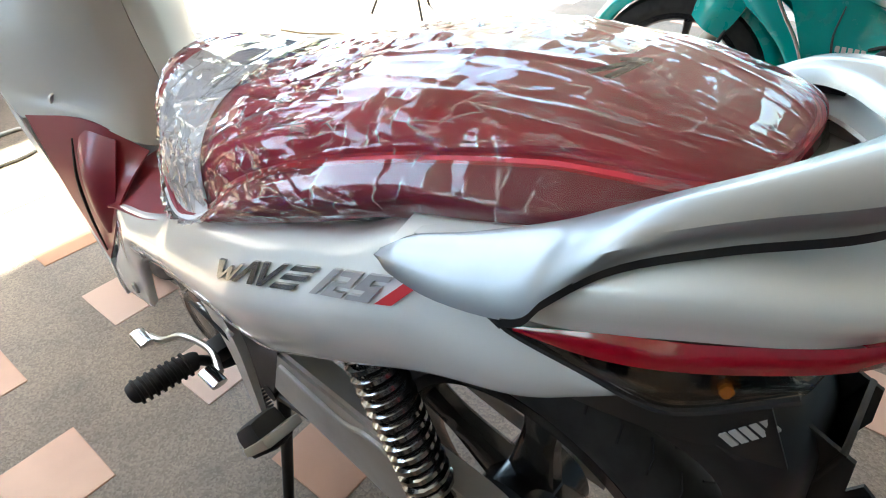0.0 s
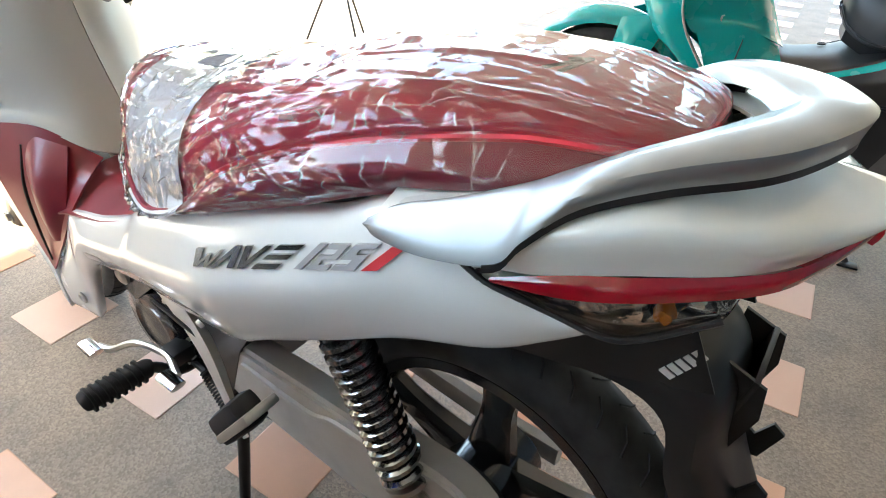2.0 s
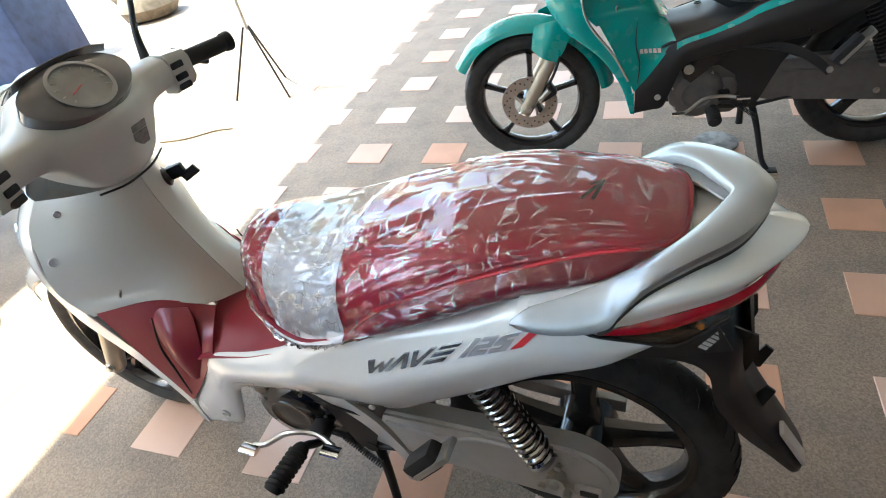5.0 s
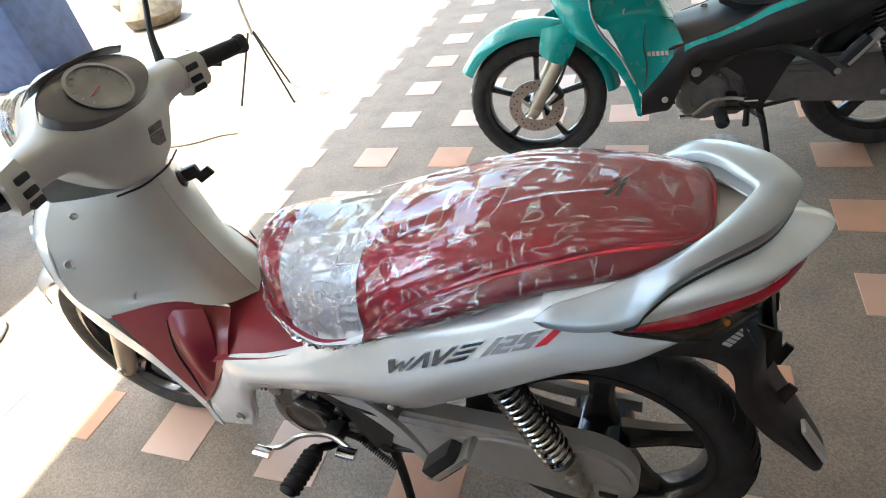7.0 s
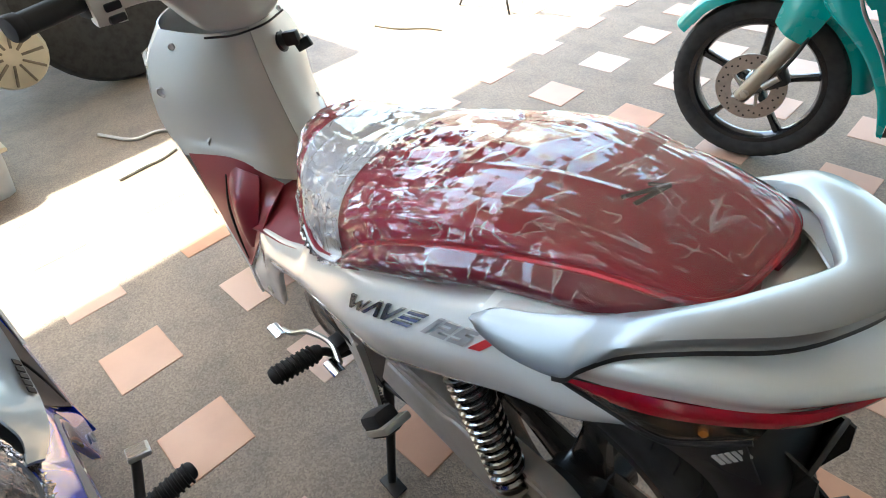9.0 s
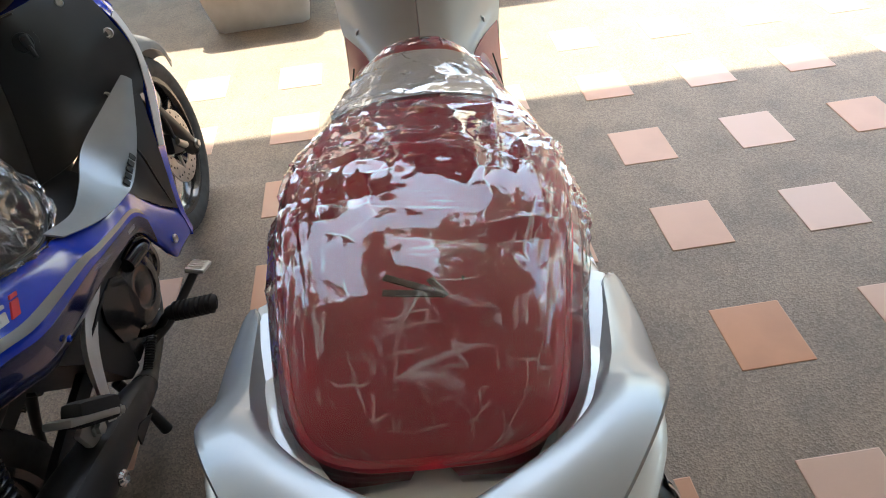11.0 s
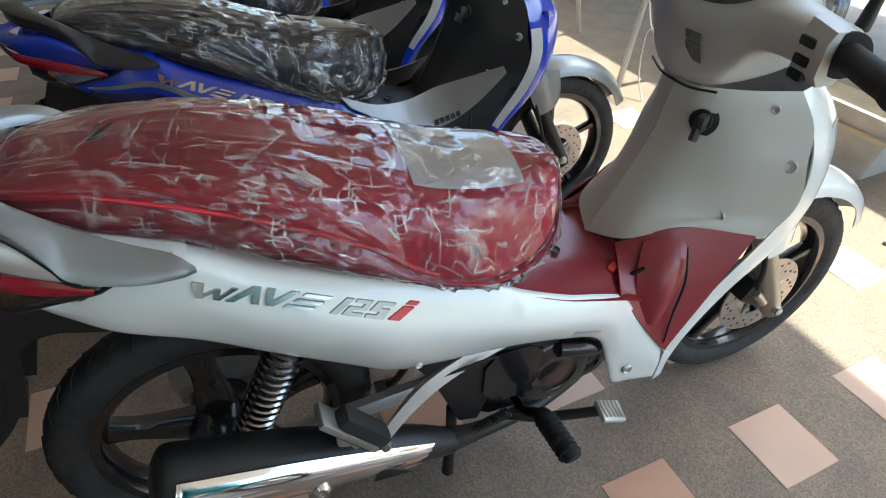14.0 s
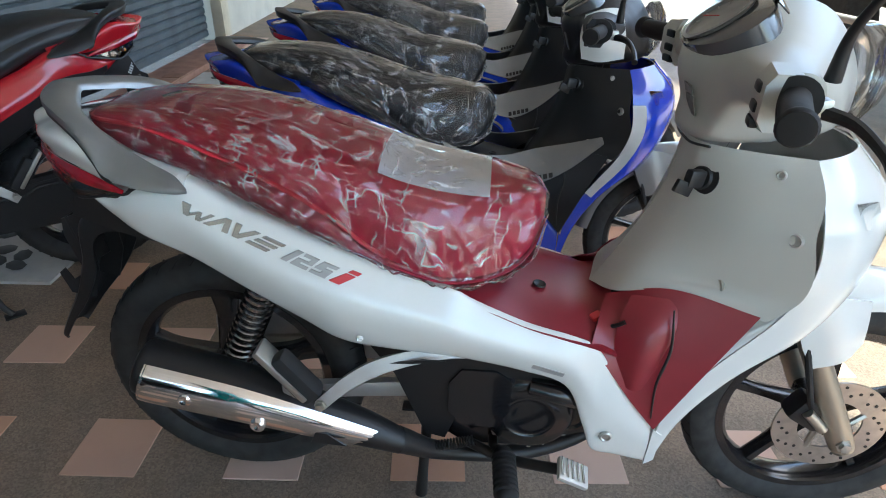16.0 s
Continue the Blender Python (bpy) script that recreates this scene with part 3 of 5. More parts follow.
def open_skin(p):
    """A thin skin over a grid of points, with its own lengths as texture places."""
    U, V = p.shape[:2]
    i = np.arange(U * V).reshape(U, V)
    me = mesh_of(p.reshape(-1, 3), [*np.stack([i[:-1, :-1], i[1:, :-1], i[1:, 1:], i[:-1, 1:]], -1).reshape(-1, 4)], 180)
    across = np.linspace(-0.26, 0.26, V)
    layer = me.uv_layers.new(name="UVMap")
    for loop in me.loops:
        a, b = divmod(loop.vertex_index, V)
        layer.data[loop.index].uv = (p[a, V // 2, 0], across[b])
    return me


COVER = [  # x, top, bottom, half widths at top, belly, bottom
    (-0.118, 0.752, 0.742, 0.122, 0.126, 0.120), (-0.075, 0.757, 0.712, 0.136, 0.142, 0.132), (-0.027, 0.772, 0.686, 0.156, 0.160, 0.146), (0.06, 0.795, 0.655, 0.163, 0.177, 0.158),
    (0.15, 0.752, 0.604, 0.167, 0.190, 0.166), (0.25, 0.715, 0.550, 0.172, 0.202, 0.174), (0.315, 0.690, 0.514, 0.174, 0.207, 0.176),
    (0.4, 0.660, 0.499, 0.171, 0.203, 0.174), (0.5, 0.622, 0.488, 0.168, 0.196, 0.170), (0.55, 0.592, 0.480, 0.166, 0.190, 0.168), (0.64, 0.553, 0.461, 0.165, 0.182, 0.166),
    (0.72, 0.530, 0.432, 0.164, 0.178, 0.166), (0.76, 0.514, 0.345, 0.164, 0.176, 0.167), (0.785, 0.486, 0.285, 0.165, 0.175, 0.168), (0.83, 0.42, 0.275, 0.168, 0.176, 0.170), (0.885, 0.352, 0.266, 0.172, 0.177, 0.173)]


def cover_grid(side):
    rows = []
    for x, zt, zb, yt, ym, yb in COVER:
        h = zt - zb
        inner = 0.035 if x < 0.5 else 0.012
        rows.append([(x, yt - inner, zt + 0.006), (x, yt - 0.004, zt + 0.001), (x, (yt * 0.45 + ym * 0.55), zt - 0.22 * h), (x, ym, zt - 0.45 * h), (x, (ym * 0.7 + yb * 0.3), zt - 0.72 * h), (x, yb, zb), (x, yb - 0.012, zb + 0.002)])
    return np.array(rows, float) * (1, side, 1)


COVER_FINE = grid_points(cover_grid(1), 110, 28)


def cover_y(x, z):
    """Half width of the side cover's skin at a place of its flank."""
    k = int(np.clip(np.searchsorted(COVER_FINE[:, 4, 0], x), 1, len(COVER_FINE) - 1))
    f = (x - COVER_FINE[k - 1, 4, 0]) / (COVER_FINE[k, 4, 0] - COVER_FINE[k - 1, 4, 0])
    ys = [np.interp(-z, -COVER_FINE[q, 5:25, 2], COVER_FINE[q, 5:25, 1]) for q in (k - 1, k)]
    return float(ys[0] + (ys[1] - ys[0]) * f)


def on_cover(points, side, h=0.003):
    """A thin raised badge on the side cover; points: outline in x and z."""
    n = len(points)
    out = [(x, side * (cover_y(x, z) + h), z) for x, z in points]
    back = [(x, side * (cover_y(x, z) - 0.004), z) for x, z in points]
    faces = [tuple(range(n)), tuple(range(2 * n - 1, n - 1, -1))] + [(k, (k + 1) % n, n + (k + 1) % n, n + k) for k in range(n)]
    return out + back, faces


def badge(bike, cover, side):
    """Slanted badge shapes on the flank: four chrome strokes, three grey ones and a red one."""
    a, b = np.array((0.338, 0.634)), np.array((0.050, 0.752))
    if side < 0:
        a, b = np.array((0.062, 0.751)), np.array((0.338, 0.636))
    L = np.linalg.norm(b - a)
    e = (b - a) / L
    up = np.array((0.0, 1.0)) + 0.55 * e
    H = 0.024

    def q(s, t):
        return tuple(a + e * s * L + up * t * H)

    def poly(pts):
        return on_cover([q(s, t) for s, t in pts], side)

    first = [
        [(0.00, 0.82), (0.05, 0.82), (0.06, 0.25), (0.10, 0.6), (0.12, 0.6), (0.125, 0.2), (0.16, 0.75), (0.185, 0.75), (0.13, 0.0), (0.105, 0.0), (0.095, 0.35), (0.06, 0.0), (0.035, 0.0)],
        [(0.15, 0.0), (0.24, 0.95), (0.275, 0.95), (0.29, 0.0), (0.255, 0.0), (0.247, 0.62), (0.185, 0.0)],
        [(0.30, 0.95), (0.335, 0.95), (0.34, 0.3), (0.405, 0.95), (0.44, 0.95), (0.35, 0.0), (0.315, 0.0)],
        [(0.39, 0.0), (0.405, 0.2), (0.53, 0.2), (0.515, 0.0)], [(0.425, 0.38), (0.44, 0.58), (0.56, 0.58), (0.545, 0.38)], [(0.455, 0.76), (0.47, 0.95), (0.59, 0.95), (0.575, 0.76)]]
    grey = [
        [(0.60, 0.0), (0.655, 1.0), (0.69, 1.0), (0.635, 0.0)],
        [(0.655, 0.0), (0.68, 0.55), (0.74, 0.55), (0.75, 0.8), (0.70, 0.8), (0.705, 1.0), (0.785, 1.0), (0.765, 0.4), (0.705, 0.4), (0.70, 0.2), (0.755, 0.2), (0.75, 0.0)],
        [(0.765, 0.0), (0.77, 0.2), (0.82, 0.2), (0.83, 0.42), (0.78, 0.42), (0.81, 1.0), (0.90, 1.0), (0.89, 0.8), (0.84, 0.8), (0.835, 0.6), (0.88, 0.6), (0.86, 0.0)]]
    for p in first:
        part("badge", poly(p), badge_chrome, cover, "raised chrome badge stroke")
    for p in grey:
        part("badge", poly(p), grey_letter, cover, "grey outlined badge stroke")
    part("badge", poly([(0.885, 0.0), (0.945, 0.85), (1.0, 0.85), (0.945, 0.0)]), red_plastic, cover, "red badge stroke")
    part("badge", poly([(0.952, 0.98), (0.968, 1.2), (1.02, 1.2), (1.007, 0.98)]), red_plastic, cover, "red badge dot")


def spring(a, b, r, wire, turns):
    a, b = np.array(a), np.array(b)
    d = (b - a) / np.linalg.norm(b - a)
    u = np.cross(d, (0, 1, 0))
    u /= np.linalg.norm(u)
    w = np.cross(d, u)
    s = np.linspace(0, 1, turns * 14)[:, None]
    return tube(a + (b - a) * s + r * (np.cos(s * turns * 2 * np.pi) * u + np.sin(s * turns * 2 * np.pi) * w), wire, 0, 6)


def plain_bars(bike, name, at, u, v, mat, count=5, gap=0.35):
    """Writing as plain bars: count strokes along u, of height v, on a face."""
    u, v = Vector(u), Vector(v)
    n = u.cross(v).normalized()
    verts, faces = [], []
    for k in range(count):
        o = Vector(at) + u * (k / count)
        w = u * ((1 - gap) / count)
        q = [o, o + w, o + w + v, o + v]
        i = len(verts)
        verts += [p + n * 0.0012 for p in q] + [p - n * 0.001 for p in q]
        faces += [(i, i + 1, i + 2, i + 3), (i + 7, i + 6, i + 5, i + 4)] + [(i + a, i + (a + 1) % 4, i + 4 + (a + 1) % 4, i + 4 + a) for a in range(4)]
    return part(name, (verts, faces), mat, bike)


def motorcycle(label, style, m, group="parked motorcycles", detail=2):
    """An underbone motorcycle; x ahead, y left, z up from the floor under its rear wheel."""
    S = style
    bike = thing("motorcycle", label, "motorcycle", m, group)
    # running gear
    wheel("rear_wheel", bike, (0.028, 0, 0.287), 0.287, 0.086, black_gloss, 5, 0.062, 0.085, 0, 1.35)
    fw = wheel("front_wheel", bike, (1.285, 0, 0.280), 0.278, 0.078, black_gloss, 5, 0.036, 0.08, S.get("disc", -0.055), 0.62)
    for s in (1, -1):
        fk = part("fork_leg", tube([(1.296, s * 0.088, 0.258), (1.285, s * 0.088, 0.285), (1.135, s * 0.088, 0.56)], [0.021, 0.025, 0.024], 8, 16), S["fork"], bike)
        part("fork_tube", tube([(1.16, s * 0.088, 0.52), (1.02, s * 0.088, 0.80)], 0.015, 0, 12), chrome, fk)
        bolt(fk, (1.285, s * 0.112, 0.280), (0, s, 0), 0.011)
    part("axle", tube([(1.285, -0.11, 0.28), (1.285, 0.11, 0.28)], 0.009, 0, 10), steel, bike)
    ds = 1 if S.get("disc", -0.055) > 0 else -1
    cal = part("brake_caliper", box((0.075, 0.045, 0.06), (1.215, ds * 0.075, 0.335), 0.012, (0, 30, 0)), black, bike)
    part("caliper_pin", tube([(1.20, ds * 0.10, 0.35), (1.24, ds * 0.10, 0.31)], 0.011, 0, 10), steel, cal)
    part("brake_hose", tube([(1.205, ds * 0.095, 0.36), (1.165, ds * 0.115, 0.45), (1.13, ds * 0.10, 0.56), (1.08, ds * 0.08, 0.68)], 0.006, 14, 8), rubber, bike)
    # front mudguard
    g = []
    for a in np.linspace(math.radians(28), math.radians(172), 9):
        row = []
        for y, r in ((-0.062, 0.285), (-0.056, 0.31), (-0.03, 0.326), (0, 0.332), (0.03, 0.326), (0.056, 0.31), (0.062, 0.285)):
            t = min(1, (a - 0.45) / 0.5)
            row.append((1.285 + r * math.cos(a), y * (0.55 + 0.45 * t), 0.282 + r * math.sin(a)))
        g.append(row)
    part("front_mudguard", sheet(g, 26, 19, 0.003), S["fender"], bike)
    for s in (1, -1):
        part("mudguard_side", sheet([[(1.10, s * 0.112, 0.60), (1.16, s * 0.114, 0.62), (1.24, s * 0.085, 0.60)], [(1.13, s * 0.114, 0.52), (1.19, s * 0.116, 0.55), (1.25, s * 0.085, 0.55)], [(1.165, s * 0.112, 0.465), (1.215, s * 0.112, 0.485), (1.255, s * 0.085, 0.51)]], 10, 10, 0.004), S["fender"], bike)
    # chain case and swing arm
    case = part("chain_case", slab(stadium((0.035, 0.325), 0.094, (0.42, 0.335), 0.072, 18), 0.088, 0.122), S["case"], bike)
    part("case_lip", slab(stadium((0.035, 0.325), 0.080, (0.42, 0.335), 0.058, 18), 0.122, 0.127), S["case"], case)
    part("case_rib", tube([(0.40, 0.128, 0.372), (0.26, 0.128, 0.366), (0.20, 0.128, 0.385), (0.08, 0.128, 0.385)], 0.005, 16, 8), S["case"], case)
    part("chain_adjuster", box((0.05, 0.012, 0.026), (-0.005, 0.131, 0.300), 0.003), case_grey, case)
    part("adjuster_slot", box((0.034, 0.006, 0.016), (-0.008, 0.137, 0.300), 0.002), black, case)
    part("axle_nut", turned([(0.017, 0), (0.017, 0.012), (0.009, 0.012), (0.009, 0.026), (0.002, 0.027)], (0.032, 0.126, 0.292), (0, 1, 0), 6), steel, case)
    bolt(case, (0.085, 0.127, 0.272), (0, 1, 0))
    bolt(case, (0.05, 0.127, 0.36), (0, 1, 0))
    for s in (1, -1):
        part("swing_arm", loft([[(x, s * (0.084 + a * 0.012), z + b * 0.018) for a, b in ((-1, -0.7), (-0.7, -1), (0.7, -1), (1, -0.7), (1, 0.7), (0.7, 1), (-0.7, 1), (-1, 0.7))] for x, z in ((-0.045, 0.287), (0.1, 0.292), (0.3, 0.318), (0.46, 0.335))], 10), S["arm"], bike)
        sh = part("shock_absorber", tube([(0.055, s * 0.132, 0.335), (0.082, s * 0.132, 0.392)], [0.012, 0.015], 0, 12), gold_fork, bike, "chrome coil spring shock absorber")
        part("damper", tube([(0.078, s * 0.132, 0.385), (0.175, s * 0.132, 0.595)], 0.017, 0, 12), black_gloss, sh)
        part("coil", spring((0.076, s * 0.132, 0.383), (0.178, s * 0.132, 0.605), 0.026, 0.0058, 16), S.get("coil", badge_chrome), sh)
        part("spring_seat", turned([(0.03, -0.003), (0.03, 0.004), (0.015, 0.006)], (0.074, s * 0.132, 0.380), (0.43, 0, 0.9), 20), steel, sh)
        part("shock_eye", turned([(0.017, -0.013), (0.018, 0), (0.017, 0.016), (0.010, 0.016), (0.009, 0.024), (0.002, 0.025)], (0.052, s * 0.134, 0.332), (0, s, 0), 14), steel, sh)
    # engine
    eng = part("engine", loft([[(0.62 + (x * 0.135), y, 0.305 + z * 0.095) for x, z in ((-1, -0.6), (-0.6, -1), (0.5, -1), (1, -0.5), (1, 0.3), (0.5, 0.9), (-0.4, 1), (-1, 0.5))] for y in (-0.105, -0.09, 0, 0.085, 0.1)], 12), S["engine"], bike, "black engine block")
    for s in (1, -1):
        cx, cz = (0.665, 0.315) if s < 0 else (0.662, 0.300)
        cv = part("engine_cover", turned([(0.094, 0), (0.096, 0.012), (0.086, 0.026), (0.078, 0.030), (0.052, 0.034), (0.046, 0.030), (0.032, 0.031), (0.002, 0.033)], (cx, s * 0.098, cz), (0, s, 0), 30), S["engine"], eng)
        for k in range(7):
            a = k * 0.9 + 0.3
            bolt(cv, (cx + 0.088 * math.cos(a), s * 0.112, cz + 0.088 * math.sin(a)), (0, s, 0), 0.0055)
        part("cover_plate", turned([(0.040, 0), (0.042, 0.01), (0.034, 0.016), (0.002, 0.016)], (0.565, s * 0.10, 0.31), (0, s, 0), 20), S["engine"], eng)
        part("cover_rib", box((0.075, 0.016, 0.02), (0.65, s * 0.112, 0.405), 0.006, (0, 14, 0)), S["engine"], eng)
    plate = part("side_plate", slab([(0.752, 0.500), (0.742, 0.455), (0.715, 0.372), (0.690, 0.352), (0.640, 0.395), (0.585, 0.440), (0.545, 0.482), (0.66, 0.47)], 0.128, 0.134), black_gloss, eng, "glossy black side plate")
    part("plug", turned([(0.017, 0), (0.018, 0.006), (0.012, 0.010), (0.002, 0.010)], (0.700, 0.134, 0.405), (0, 1, 0), 18), steel, plate)
    part("connector", box((0.030, 0.016, 0.022), (0.722, 0.142, 0.448), 0.004, (0, 24, 0)), black, plate)
    part("connector_label", box((0.018, 0.003, 0.010), (0.722, 0.151, 0.450), 0.001, (0, 24, 0)), stone_white, plate)
    part("clutch_cover", turned([(0.052, 0), (0.054, 0.014), (0.046, 0.022), (0.030, 0.024), (0.026, 0.019), (0.002, 0.020)], (0.745, -0.102, 0.315), (0, -1, 0), 28), S["engine"], eng, "glossy black round clutch cover")
    part("crankcase_lobe", loft([[(0.565 + 0.060 * a, y, 0.355 + 0.070 * b) for a, b in ((-1, -0.5), (-0.5, -1), (0.6, -1), (1, -0.4), (1, 0.7), (0.5, 1), (-0.6, 1), (-1, 0.5))] for y in (-0.096, -0.128, -0.134)], 0), S["engine"], eng)
    part("maker_plate", box((0.040, 0.003, 0.016), (0.690, -0.1335, 0.437), 0.001, (0, 10, 0)), stone_white, eng, "small pale maker's plate")
    for x, z in ((0.790, 0.395), (0.800, 0.330), (0.735, 0.425), (0.625, 0.425), (0.615, 0.275), (0.700, 0.238)):
        bolt(eng, (x, -0.112, z), (0, -1, 0), 0.006)
    part("starter_pipe", tube([(0.66, -0.130, 0.395), (0.72, -0.138, 0.388), (0.76, -0.128, 0.365)], [0.020, 0.022, 0.018], 12, 14), S["engine"], eng)
    part("return_spring", spring((0.560, -0.150, 0.262), (0.465, -0.150, 0.232), 0.009, 0.0022, 16), black, eng)
    part("cylinder", loft([[(x, y * 0.066, 0.36 + z * 0.062) for y, z in ((-1, -0.7), (-0.7, -1), (0.7, -1), (1, -0.7), (1, 0.7), (0.7, 1), (-0.7, 1), (-1, 0.7))] for x in (0.70, 0.75, 0.80, 0.85)], 0), S["engine"], eng)
    fins = [loft([[(x, y * 0.078, 0.36 + z * 0.074) for y, z in ((-1, -1), (1, -1), (1, 1), (-1, 1))] for x in (x0, x0 + 0.004)]) for x0 in np.arange(0.745, 0.85, 0.012)]
    part("cooling_fin", both(*fins), S["engine"], eng)
    part("air_box", loft([[(x, y, z) for x, z in ((0.33, 0.50), (0.40, 0.52), (0.62, 0.49), (0.735, 0.455), (0.735, 0.40), (0.60, 0.41), (0.545, 0.37), (0.50, 0.24), (0.46, 0.25), (0.40, 0.40))] for y in (-0.128, -0.118, 0, 0.118, 0.128)], 0), black, bike, "matt black side shield under the body")
    part("frame_spine", tube([(0.98, 0, 0.74), (0.78, 0, 0.50), (0.5, 0, 0.52), (0.2, 0, 0.66), (-0.1, 0, 0.76)], 0.034, 20, 12), black, bike)
    part("battery_tray", box((0.24, 0.19, 0.13), (0.22, 0, 0.59), 0.02, (0, 22, 0)), black, bike)
    for s in (1, -1):
        # pillion footrest on its bracket
        br = part("footrest_bracket", loft([[(x + dx, s * y, z + dz) for dx, dz in ((-w, 0), (0, h), (w, 0), (0, -h))] for x, y, z, w, h in ((0.56, 0.158, 0.484, 0.05, 0.006), (0.46, 0.168, 0.482, 0.055, 0.014), (0.375, 0.188, 0.462, 0.034, 0.018), (0.320, 0.206, 0.432, 0.020, 0.019), (0.283, 0.218, 0.400, 0.016, 0.018))], 16), S["bracket"], bike, "cast silver footrest bracket")
        bolt(br, (0.283, s * 0.235, 0.41), (0, s, 0))
        part("bracket_slot", slab([(0.40, 0.474), (0.46, 0.486), (0.50, 0.486), (0.44, 0.476)], s * 0.182, s * 0.186), black, br)
        fp = part("pillion_footrest", box((0.042, 0.038, 0.105), (0.245, s * 0.238, 0.475), 0.012, (0, -38, 0)), rubber, bike, "folded-up black pillion footrest")
        part("footrest_plate", box((0.012, 0.045, 0.125), (0.226, s * 0.238, 0.487), 0.004, (0, -38, 0)), steel, fp)
        # rider footrest
        part("footrest_bar", tube([(0.60, s * 0.03, 0.235), (0.60, s * 0.13, 0.232), (0.612, s * 0.17, 0.262), (0.617, s * 0.19, 0.268)], 0.010, 14, 10), black, bike)
        rp = part("footrest_rubber", tube([(0.616, s * 0.178, 0.266), (0.617, s * 0.19, 0.268), (0.622, s * 0.28, 0.274), (0.623, s * 0.292, 0.274)], [0.016, 0.020, 0.021, 0.016], 8, 14, 0.8), rubber, bike)
        part("rubber_rib", both(*[turned([(0.019, -0.003), (0.0235, -0.002), (0.0235, 0.002), (0.019, 0.003)], (0.6175 + 0.0005 * k, s * (0.196 + 0.012 * k), 0.2685 + 0.0006 * k), (0, 1, 0), 14) for k in range(8)]), rubber, rp)
    # gear lever on the left, brake pedal on the right
    lev = part("gear_lever", tube([(0.733, 0.205, 0.268), (0.70, 0.195, 0.272), (0.645, 0.175, 0.305), (0.58, 0.160, 0.305), (0.525, 0.175, 0.302)], 0.0065, 22, 8), steel, bike, "bright steel rocker gear lever")
    for x, y, z in ((0.735, 0.218, 0.272), (0.520, 0.190, 0.308)):
        part("lever_pad", tube([(x + 0.022, y, z), (x - 0.022, y, z)], [0.014, 0.014], 4, 14, 0.4), chrome, lev)
    part("lever_clamp", box((0.04, 0.04, 0.03), (0.575, 0.14, 0.30), 0.006), black, lev)
    ped = part("brake_pedal", tube([(0.55, -0.13, 0.235), (0.62, -0.165, 0.235), (0.70, -0.20, 0.258), (0.735, -0.215, 0.27)], 0.0105, 16, 10), black, bike, "steel brake pedal")
    pad = part("pedal_pad", box((0.062, 0.046, 0.012), (0.744, -0.226, 0.277), 0.010, (14, 24, 0)), case_grey, ped, "ribbed steel pedal pad")
    part("pad_rib", both(*[tube([(0.724 + 0.010 * k, -0.244, 0.2905 - 0.0045 * k), (0.724 + 0.010 * k, -0.208, 0.2995 - 0.0045 * k)], 0.0018, 0, 5) for k in range(5)]), chrome, pad)
    # stands
    st = part("side_stand", tube([(0.47, 0.105, 0.245), (0.445, 0.135, 0.16), (0.42, 0.175, 0.045), (0.40, 0.195, 0.008)], [0.013, 0.011, 0.010, 0.010], 16, 10), black, bike, "black steel side stand, down")
    part("stand_foot", box((0.06, 0.035, 0.007), (0.395, 0.197, 0.0045), 0.003), black, st)
    part("stand_spring", spring((0.54, 0.125, 0.262), (0.45, 0.14, 0.20), 0.007, 0.0018, 18), black, st)
    part("stand_pivot", tube([(0.47, 0.08, 0.25), (0.47, 0.13, 0.25)], 0.016, 0, 12), black, st)
    part("centre_stand", tube([(0.46, -0.09, 0.245), (0.455, -0.105, 0.14), (0.45, -0.11, 0.045)], [0.012, 0.011, 0.014], 8, 10), black, bike)
    part("stand_link", tube([(0.60, 0.11, 0.24), (0.47, 0.12, 0.245), (0.34, 0.115, 0.27)], 0.008, 8, 8), black, bike)
    # exhaust
    part("exhaust_pipe", tube([(0.84, -0.03, 0.31), (0.80, -0.06, 0.22), (0.66, -0.10, 0.185), (0.50, -0.14, 0.215), (0.41, -0.183, 0.285)], [0.016, 0.016, 0.017, 0.018, 0.026], 26, 14), black, bike)
    mf = part("muffler", tube([(0.42, -0.182, 0.278), (0.33, -0.192, 0.325), (0.15, -0.205, 0.400), (0.0, -0.213, 0.445), (-0.04, -0.215, 0.456), (-0.052, -0.216, 0.460)], [0.024, 0.036, 0.048, 0.052, 0.050, 0.030], 24, 22), black, bike, "black muffler with a chrome heat shield")
    shield = []
    for x, y, z, r in ((0.415, -0.186, 0.286, 0.014), (0.34, -0.191, 0.322, 0.034), (0.15, -0.205, 0.400, 0.054), (0.0, -0.213, 0.445, 0.058), (-0.025, -0.2145, 0.452, 0.057)):
        shield.append([(x + 0.32 * r * math.sin(a), y - r * math.cos(a), z + 0.94 * r * math.sin(a)) for a in np.linspace(-1.5, 0.85, 9)])
    hs = part("heat_shield", sheet(shield, 24, 18, 0.002), S.get("shield", chrome), mf, "polished chrome heat shield")
    for x, y, z in ((0.053, -0.262, 0.432), (0.173, -0.255, 0.376)):
        part("shield_screw", turned([(0.014, -0.006), (0.014, 0.003), (0.009, 0.007), (0.004, 0.006), (0.001, 0.004)], (x, y - 0.003, z), (0, -1, 0.15), 16), chrome, mf)
    part("shield_slot", slab([(0.26, 0.322), (0.325, 0.318), (0.29, 0.345), (0.27, 0.348)], -0.2405, -0.237), black, mf)
    part("muffler_bracket", box((0.05, 0.012, 0.05), (0.235, -0.215, 0.435), 0.006), silver_dull, mf)
    bolt(mf, (0.24, -0.224, 0.43), (0, -1, 0), 0.011)
    # rear mudguard with plate bracket
    g = []
